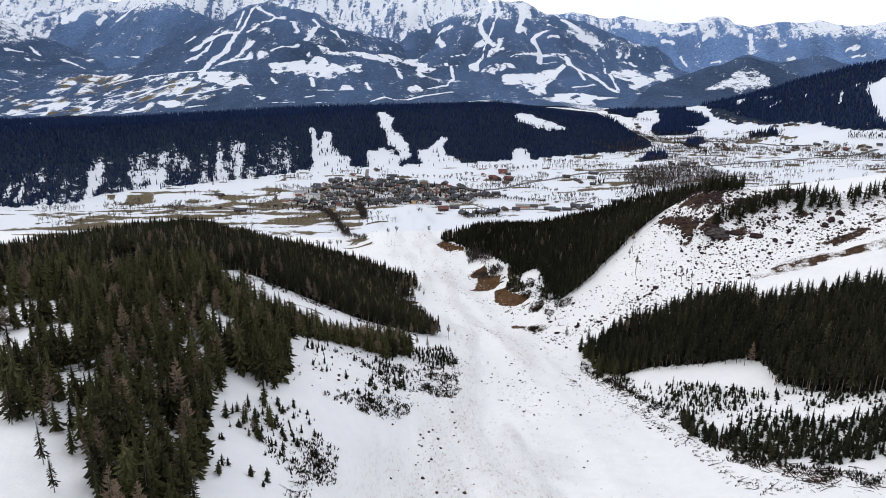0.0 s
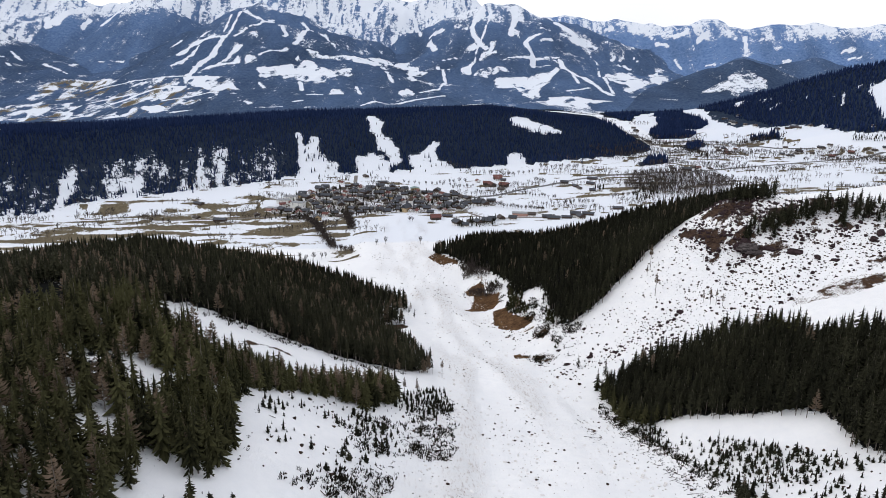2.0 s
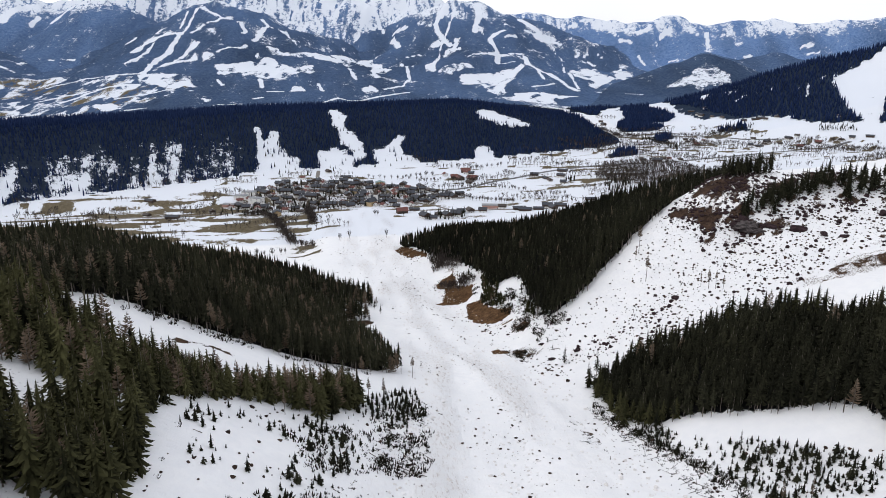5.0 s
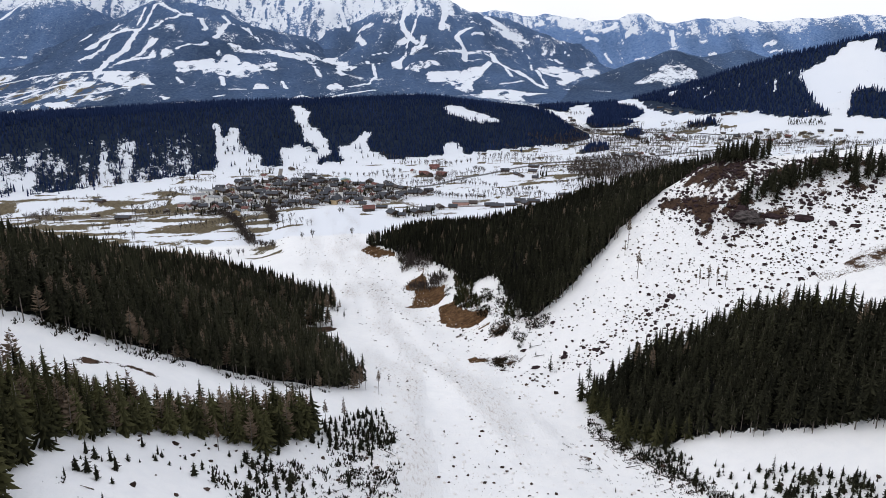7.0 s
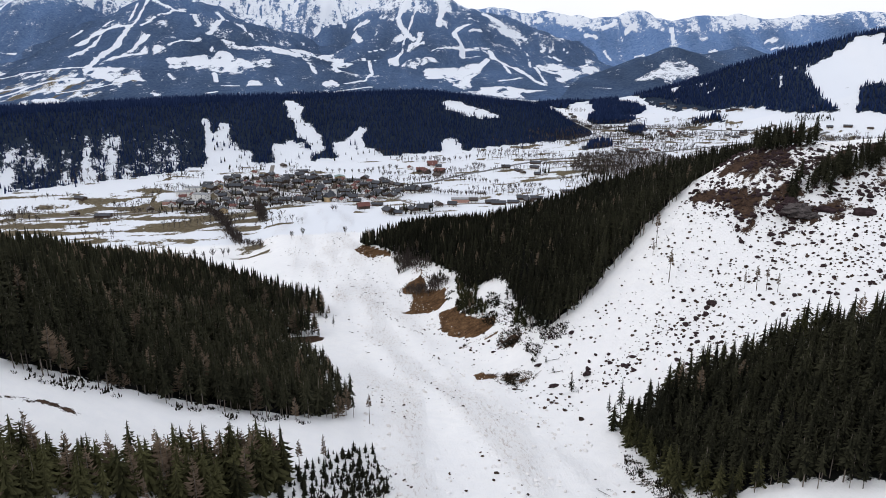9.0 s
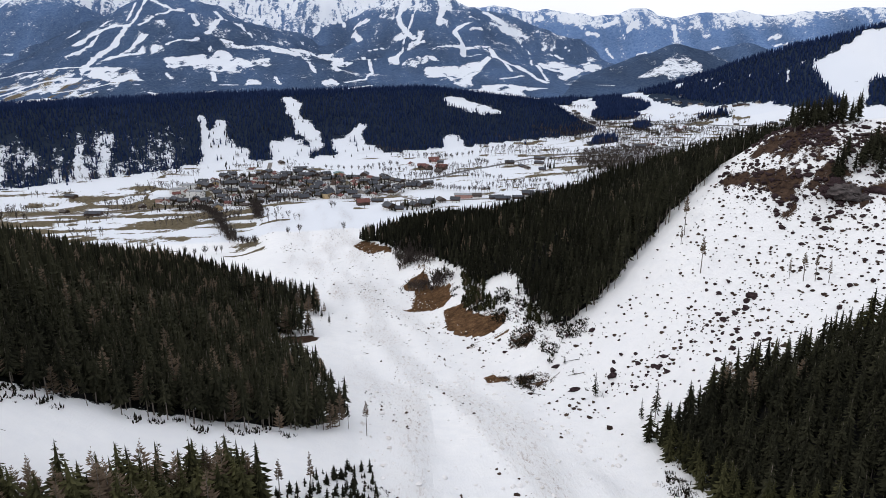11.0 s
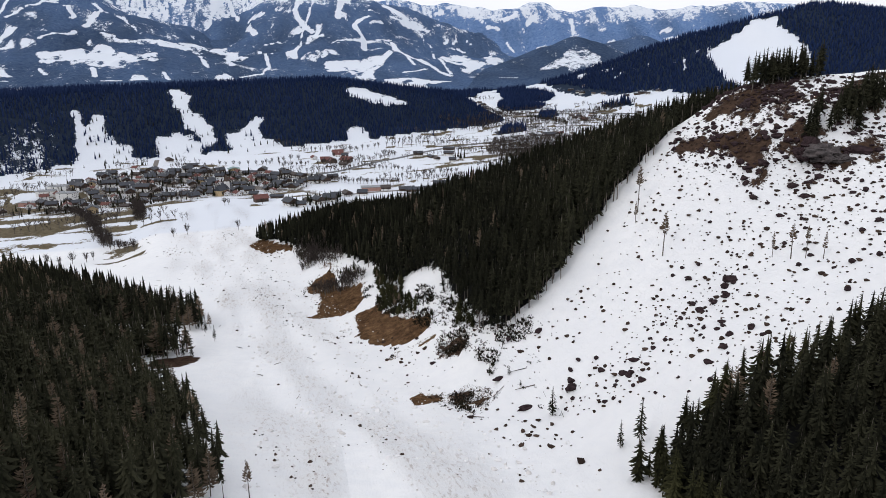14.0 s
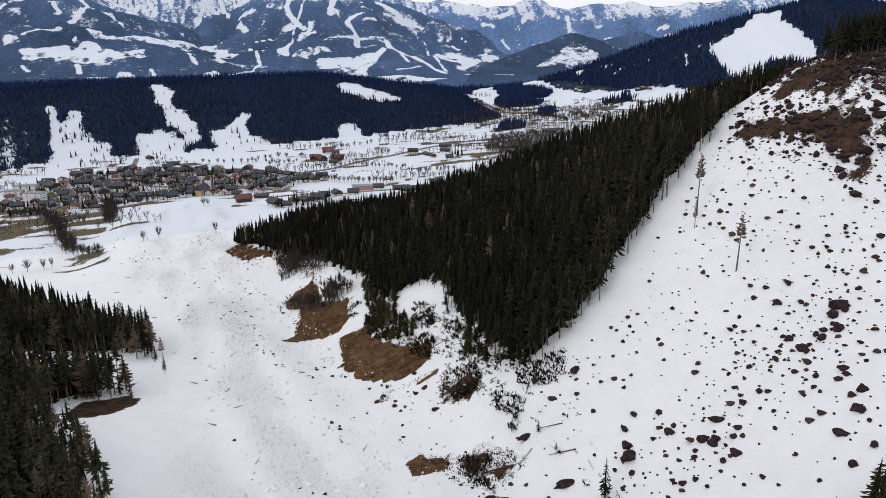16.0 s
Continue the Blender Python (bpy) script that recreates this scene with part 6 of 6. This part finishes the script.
def log_mesh(name, items):
    """Broken stems lying on the snow, tapered, six-sided."""
    V, T = [], []
    for x, y, ln, a, w in items:
        ax, ay, bx, by = x - 0.5 * ln * math.cos(a), y - 0.5 * ln * math.sin(a), x + 0.5 * ln * math.cos(a), y + 0.5 * ln * math.sin(a)
        za, zb = float(terrain(ax, ay)) + w * 0.8, float(terrain(bx, by)) + w + 0.3
        b0 = len(V)
        for px, py, pz, q in ((ax, ay, za, w), (bx, by, zb, w * 0.45)):
            for k in range(6):
                c, s = q * math.cos(k * 1.047), q * math.sin(k * 1.047)
                V.append((px - c * math.sin(a), py + c * math.cos(a), pz + s))
        for k in range(6):
            j = (k + 1) % 6
            T += [(b0 + k, b0 + j, b0 + 6 + j), (b0 + k, b0 + 6 + j, b0 + 6 + k)]
        T += [(b0, b0 + k + 1, b0 + k) for k in range(1, 5)] + [(b0 + 6, b0 + 6 + k, b0 + 7 + k) for k in range(1, 5)]
    mesh = bpy.data.meshes.new(name)
    fill_mesh(mesh, np.array(V), np.array(T))
    a = mesh.attributes.new("tint", "FLOAT", "POINT")
    a.data.foreach_set("value", np.repeat(r.uniform(0, 1, len(items)), 12).astype(np.float32))
    mesh.materials.append(DEADWOOD)
    return mesh


EAST_PILE = [(119, 246), (126, 234), (138, 219), (152, 207), (186, 200), (186, 190), (150, 196), (134, 203), (122, 222), (116, 240)]
EAST_EDGE = [(84, 388), (103, 349), (112, 290), (118, 258), (129, 220), (149, 201), (190, 196), (190, 186), (144, 190), (120, 207), (110, 247), (100, 300), (94, 340), (78, 372)]
for lx, ly in zip(*spots(EAST_EDGE, 3.2, 44)):
    if r.random() < 0.34:
        logs.append((lx, ly, r.uniform(0.8, 3.2), r.normal(2.1, 0.6), r.uniform(0.05, 0.13)))
# a bank of broken stems pushed against the young trees
for lx, ly in zip(*spots(EAST_PILE, 1.25, 46)):
    if r.random() < 0.42 + 2.0 * float(fbm(np.array([lx]), np.array([ly]), 9, 2)[0]):
        logs.append((lx, ly, r.uniform(1.0, 4.8), r.normal(2.3, 0.5), r.uniform(0.07, 0.2)))
for lx, ly in zip(*spots([(0, 520), (60, 520), (50, 620), (-20, 760), (-70, 900), (-110, 900), (-40, 700), (-16, 600)], 15, 45)):
    if r.random() < 0.35:
        logs.append((lx, ly, r.uniform(1.2, 3.5), r.normal(1.7, 0.8), r.uniform(0.08, 0.18)))
tagged(new("deadwood", log_mesh("deadwood", logs)), "grey-brown broken tree stems strewn over snow", "deadwood", kind="stuff")


def boulder_shape(seed, steps=2, rough=0.55):
    bm = bmesh.new()
    bmesh.ops.create_icosphere(bm, subdivisions=steps, radius=1.0)
    rr = random.Random(seed)
    off = Vector((rr.random() * 50, rr.random() * 50, rr.random() * 50))
    for v in bm.verts:
        n = noise.fractal(v.co * 1.35 + off, 0.8, 2.1, 4)
        v.co = v.co * (1 + rough * n)
        v.co.z = v.co.z * 0.9 + 0.15
        v.co.x *= 1.15
    return bm


BOULDERS = []
for n in range(7):
    mesh = bpy.data.meshes.new("boulder")
    bm = boulder_shape(n)
    bm.to_mesh(mesh)
    bm.free()
    mesh.materials.append(ROCK)
    BOULDERS.append(mesh)


def boulder(mesh, x, y, size, turn, stretch=1.0, name="boulder", label="brown earth-covered boulder melted out of the snow"):
    ob = new(name, mesh)
    ob.matrix_basis = pose(x, y, float(terrain(x, y)) + 0.12 * size, 0, 0, turn) @ Matrix.Diagonal((size * stretch, size, size, 1))
    return tagged(ob, label, "boulder", "boulders on the open slope")


big = [(104, 484, 2.6, 1.3), (105, 487, 2.0, 1.0), (114, 484, 1.8, 1.3), (161, 488, 2.6, 1.5), (158, 487, 2.2, 1.0), (156, 484, 1.3, 1.2), (147, 483, 2.0, 1.4), (152, 485, 1.3, 1.4), (155, 507, 1.2, 1.2), (122, 478, 1.6, 1.8), (118, 473, 1.7, 1.2), (116, 492, 1.5, 1), (111, 495, 1.3, 1), (130, 453, 1.7, 1.5), (145, 469, 1.3, 1.5), (132, 478, 1.3, 1), (128, 478, 1.3, 1.3), (107, 520, 1.8, 2.2), (90, 487, 2.2, 2.0)]
big += [(137, 488, 1.2, 1), (141, 472, 1.2, 1), (142, 467, 1.3, 1), (141, 460, 1.5, 1.2), (140, 477, 1.1, 1), (114, 474, 1.0, 1), (115, 466, 1.2, 1), (195, 522, 2.6, 2.0), (219, 507, 2.4, 2.2), (233, 497, 2.6, 2.0), (242, 485, 3.0, 1.7), (255, 493, 2.6, 1.8), (249, 476, 2.2, 1.4), (204, 527, 2.4, 1.6), (220, 505, 3.4, 1.9), (226, 502, 2.0, 1.3), (233, 496, 4.4, 1.8), (227, 513, 1.8, 1.3), (220, 482, 1.8, 1.3), (278, 489, 3.6, 1.6), (285, 494, 4.6, 1.6), (294, 500, 4.2, 1.5), (288, 487, 3.0, 1.4), (88, 508, 1.7, 2.4), (97, 525, 1.6, 1.6), (72, 541, 1.2, 1.8)]
r = np.random.default_rng(77)
for x, y, s, st in big:
    boulder(BOULDERS[int(r.integers(7))], x, y, s * 0.56, r.uniform(0, 360), st)
# rock that breaks out of the turf below the crest
OUTCROP = plain_material("grey_brown_outcrop_rock", (0.058, 0.048, 0.047, 1), 0.95, 0.75, 0.5)
outcrop = tagged(new("rock_outcrop"), "dark turf-capped rock outcrop breaking out of the snow slope", "rock")
outcrop.matrix_basis = pose(209, 512, float(terrain(209, 512)) + 0.6)
for n, (name, px, py, pz, sx, sy, sz, mat) in enumerate((("rock_face", 0, -2.5, -0.3, 5.2, 4.6, 3.4, OUTCROP), ("rock_foot", 4.5, -6.5, -2.0, 4.6, 2.6, 2.0, OUTCROP), ("turf_cap", 0.3, 2.2, 0.8, 4.6, 4.4, 3.2, ROCK), ("turf_foot", -4.6, 0.5, -0.8, 3.4, 3.2, 2.2, ROCK))):
    bm = boulder_shape(300 + n, 4, 0.6)
    bmesh.ops.transform(bm, matrix=Matrix.Translation((px, py, pz)) @ Matrix.Diagonal((sx, sy, sz, 1)), verts=bm.verts)
    part(name, bm, mat, outcrop)
SLOPE = [(96, 515), (112, 528), (150, 548), (190, 572), (225, 562), (290, 540), (340, 520), (320, 455), (240, 455), (205, 445), (160, 442), (128, 436), (100, 470)]
x, y = spots(SLOPE, 5.0, 51)
thick = 0.16 + 0.9 * fbm(x, y, 40, 3) + 0.30 * smooth(150, 200, x) + 0.30 * smooth(22, 6, np.abs((y - 478) - 0.35 * (x - 118))) - 0.55 * smooth(150, 120, x) * smooth(498, 512, y)
thick = thick - 0.6 * ((y > 500 + 0.55 * (x - 90)) & (x < 185))
k = r.random(len(x)) < thick
for px, py in zip(x[k][:262], y[k][:262]):
    s = 0.36 + 0.75 * r.random() ** 3 + 0.35 * smooth(170, 240, px) * r.random()
    boulder(BOULDERS[int(r.integers(7))], px, py, s, r.uniform(0, 360), r.uniform(0.8, 1.7))


def lump_shape(seed):
    bm = boulder_shape(seed, 1, 0.7)
    v = np.array([tuple(p.co) for p in bm.verts])
    t = np.array([[q.index for q in f.verts] for f in bm.faces])
    bm.free()
    return v, t, np.zeros(len(t), int), np.zeros(len(v))


LUMPS = [lump_shape(n) for n in range(4)]
CLOD = tinted_material("earth_clods", (0.022, 0.015, 0.013, 1), (0.085, 0.058, 0.045, 1), scale=2.0)
SNOW_LUMP = tinted_material("dirty_snow_lumps", (0.60, 0.57, 0.55, 1), (0.82, 0.82, 0.83, 1), scale=1.5)


def strewn(name, poly, gap, seed, size, mat, label, category, density, tint=(0, 1)):
    x, y = spots(poly, gap, seed)
    q = np.random.default_rng(seed)
    k = q.random(len(x)) < density(x, y)
    x, y = x[k], y[k]
    s = size[0] + (size[1] - size[0]) * q.random(len(x)) ** 3
    rows = np.stack([x, y, terrain(x, y) + 0.05 * s, s, q.uniform(0.8, 1.6, len(x)), q.uniform(*tint, len(x))], -1)
    return scatter(name, LUMPS, rows, (mat,), label, category, lean=0.2)


strewn("earth_clods", SLOPE, 1.9, 61, (0.18, 0.7), CLOD, "small brown clods and stones strewn over a snow slope", "stones", lambda x, y: 0.26 + 1.1 * fbm(x, y, 30, 3) + 0.28 * smooth(165, 210, x) + 0.35 * smooth(18, 5, np.abs((y - 478) - 0.35 * (x - 118))))
strewn("turf_clods", STRIPPED, 1.4, 62, (0.25, 1.25), ROCK, "brown turf and stones broken out along the slope", "stones", lambda x, y: 0.34 + 2.2 * fbm(x, y * 1.6, 18, 3))
CHUTE = [(-20, 215), (85, 215), (95, 300), (92, 430), (92, 476), (70, 527), (56, 612), (32, 774), (-8, 1003), (-110, 1003), (-38, 774), (0, 612), (7, 527), (4, 382), (-4, 298)]
strewn("avalanche_debris", CHUTE, 2.4, 63, (0.15, 0.65), SNOW_LUMP, "lumps of dirty avalanche snow in the gully", "avalanche snow", lambda x, y: 0.25 + 1.3 * fbm((x + 0.12 * y) * 2, y * 0.5, 26, 3))
strewn("avalanche_stones", CHUTE, 2.7, 64, (0.10, 0.55), CLOD, "dark stones and clods lying on avalanche snow", "stones", lambda x, y: 0.02 + 1.4 * fbm((x + 0.25 * y) * 1.8, (y - 0.25 * x) * 0.45, 24, 4) + 0.35 * smooth(560, 700, y) * smooth(10, -30, x + 0.3 * (y - 700)) * (fbm(x, y, 40, 2) + 0.35))
WEST_SNOW = [(-60, 250), (-60, 345), (-10, 360), (12, 372), (10, 340), (-20, 262)]
strewn("snow_patch_stones", WEST_SNOW, 4.0, 65, (0.2, 0.7), CLOD, "dark clods and twigs on a snow patch", "stones", lambda x, y: 0.30 + 0.6 * fbm(x, y, 20, 2))
EAST_SNOW = [(76, 395), (96, 420), (104, 395), (110, 345), (150, 312), (200, 300), (200, 250), (110, 255), (84, 330)]
strewn("slope_foot_stones", EAST_SNOW, 3.4, 66, (0.2, 0.7), CLOD, "dark clods and broken twigs along the foot of the slope", "stones", lambda x, y: 0.28 + 0.6 * fbm(x, y, 20, 2))
FOOT = [(56, 588), (80, 577), (108, 535), (104, 500), (96, 470), (100, 440), (84, 440), (66, 500)]
strewn("bank_stones", FOOT, 2.6, 67, (0.2, 0.8), CLOD, "dark stones and turf along the edge of the gully", "stones", lambda x, y: 0.22 + 0.9 * fbm(x, y, 25, 3))

# ---- bare broad-leaved trees of the valley ----
BROADLEAF = [plant("broadleaf_tree", s, TWIGS, 0.3 + 0.15 * n, "leafless broad-leaved tree on the valley meadows", "tree", "bare trees of the valley") for n, s in enumerate(ALLEY_SHAPES)]
ROWS = [
    ((86, 1295), (126, 1260), 12, 9), ((131, 1258), (186, 1227), 15, 9), ((166, 1363), (222, 1325), 11, 8), ((234, 1279), (283, 1286), 8, 9), ((206, 1501), (228, 1480), 5, 10), ((325, 1323), (385, 1356), 9, 9), ((36, 1434), (71, 1442), 6, 8), ((-65, 1491), (75, 1447), 13, 8),
    ((-138, 995), (-110, 956), 9, 10), ((-169, 915), (-140, 950), 5, 9), ((-163, 1093), (-151, 1100), 4, 9), ((10, 1480), (60, 1500), 6, 11), ((150, 1560), (215, 1590), 7, 10),
]
trees_at = [(-78, 984, 10), (-66, 989, 12), (-18, 984, 9), (-38, 1128, 10), (-34, 1131, 9), (4, 1145, 9), (50, 680, 6), (46, 760, 7), (52, 770, 7), (57, 760, 6), (44, 800, 7), (40, 815, 7)]
q = np.random.default_rng(90)
for (ax, ay), (bx, by), n, h in ROWS:
    for t in np.linspace(0, 1, n):
        trees_at.append((ax + t * (bx - ax) + q.normal(0, 1.2), ay + t * (by - ay) + q.normal(0, 1.2), h * q.uniform(0.95, 1.35)))
planted(BROADLEAF, trees_at, 91)

rows = []


def belt(line, gap, wide, height):
    for (ax, ay), (bx, by) in zip(line, line[1:]):
        n = int(math.hypot(bx - ax, by - ay) / gap) + 1
        for t in np.linspace(0, 1, n):
            rows.append((ax + t * (bx - ax) + q.normal(0, wide), ay + t * (by - ay) + q.normal(0, wide), q.uniform(*height)))


# dense belts along brooks and field edges
for line in ([(-217, 1187), (-198, 1163), (-176, 1104), (-157, 1046), (-139, 1002)], [(-152, 1234), (-125, 1098)], [(-240, 1180), (-215, 1200)], [(38, 700), (52, 690), (60, 680)], [(36, 770), (46, 790), (40, 830)]):
    for _ in range(6):
        belt(line, 2.2, 3.4, (4, 10))
for a, b in HEDGES:
    belt([a, b], q.uniform(4.5, 8), 1.6, (8, 16))
for px, py in zip(*spots([(370, 1420), (400, 1340), (470, 1310), (600, 1420), (600, 1540), (555, 1601), (430, 1560)], 7, 92)):
    if q.random() < 0.9:
        rows.append((px, py, q.uniform(9, 16)))
for px, py in zip(*spots([(-280, 1170), (-280, 1350), (-190, 1450), (-60, 1430), (100, 1310), (60, 1250), (-60, 1230), (-150, 1190)], 12, 93)):
    rows.append((px, py, q.uniform(5, 10)))
for px, py in zip(*spots([(30, 832), (38, 818), (56, 765), (60, 735), (52, 735), (42, 770), (28, 815)], 2.3, 94)):
    rows.append((px, py, q.uniform(3.5, 8)))
rows = np.array(rows)
z = terrain(rows[:, 0], rows[:, 1])
rows, z = rows[(z < 30) | (rows[:, 1] < 900)], z[(z < 30) | (rows[:, 1] < 900)]
full = np.stack([rows[:, 0], rows[:, 1], z - 0.2, rows[:, 2], q.uniform(0.8, 1.3, len(rows)), q.uniform(0, 0.8, len(rows))], -1)
THIN_SHAPES = [broadleaf_shape(220 + n, 34, 0.024, 4, 3) for n in range(4)]
scatter("hedgerow_trees", THIN_SHAPES, full, (TWIGS, BARK), "leafless hedgerow trees between the snowy fields", "trees")
# dark spruces among the houses and on the clearings of the ridge
pts = []
for poly, gap, share in (([(356, 1299), (404, 1299), (443, 1434), (389, 1407)], 6, 0.45), ([(632, 1940), (655, 1745), (684, 1797), (676, 2004)], 8, 0.5), ([(828, 1992), (871, 1963), (886, 2001), (839, 2023)], 7, 0.6), ([(862, 1991), (962, 1977), (980, 2018), (898, 2030)], 7, 0.6), ([(1072, 1862), (1142, 1815), (1161, 1850), (1090, 1898)], 7, 0.7), ([(292, 1383), (334, 1392), (347, 1450)], 7, 0.4), ([(-280, 1170), (-280, 1350), (-190, 1450), (-60, 1430), (100, 1310), (60, 1250), (-60, 1230), (-150, 1190)], 11, 0.5), ([(30, 1105), (90, 1105), (110, 1170), (30, 1150)], 7, 0.4), ([(-330, 1480), (-200, 1480), (-60, 1640), (-150, 1800), (-320, 1680)], 11, 0.10), ([(390, 1400), (470, 1380), (500, 1500), (420, 1500)], 8, 0.35), ([(-80, 1560), (20, 1600), (170, 1680), (40, 1720), (-70, 1650)], 12, 0.12)):
    for px, py in zip(*spots(poly, gap, 95)):
        if q.random() < share:
            pts.append((px, py, q.uniform(7, 14)))
pts = np.array(pts)
full = np.stack([pts[:, 0], pts[:, 1], terrain(pts[:, 0], pts[:, 1]) - 0.3, pts[:, 2], q.uniform(0.9, 1.4, len(pts)), q.uniform(0, 0.6, len(pts))], -1)
scatter("scattered_spruces", PLAIN_SPRUCE, full, (NEEDLES, BARK), "single dark spruces among houses and clearings", "spruces")
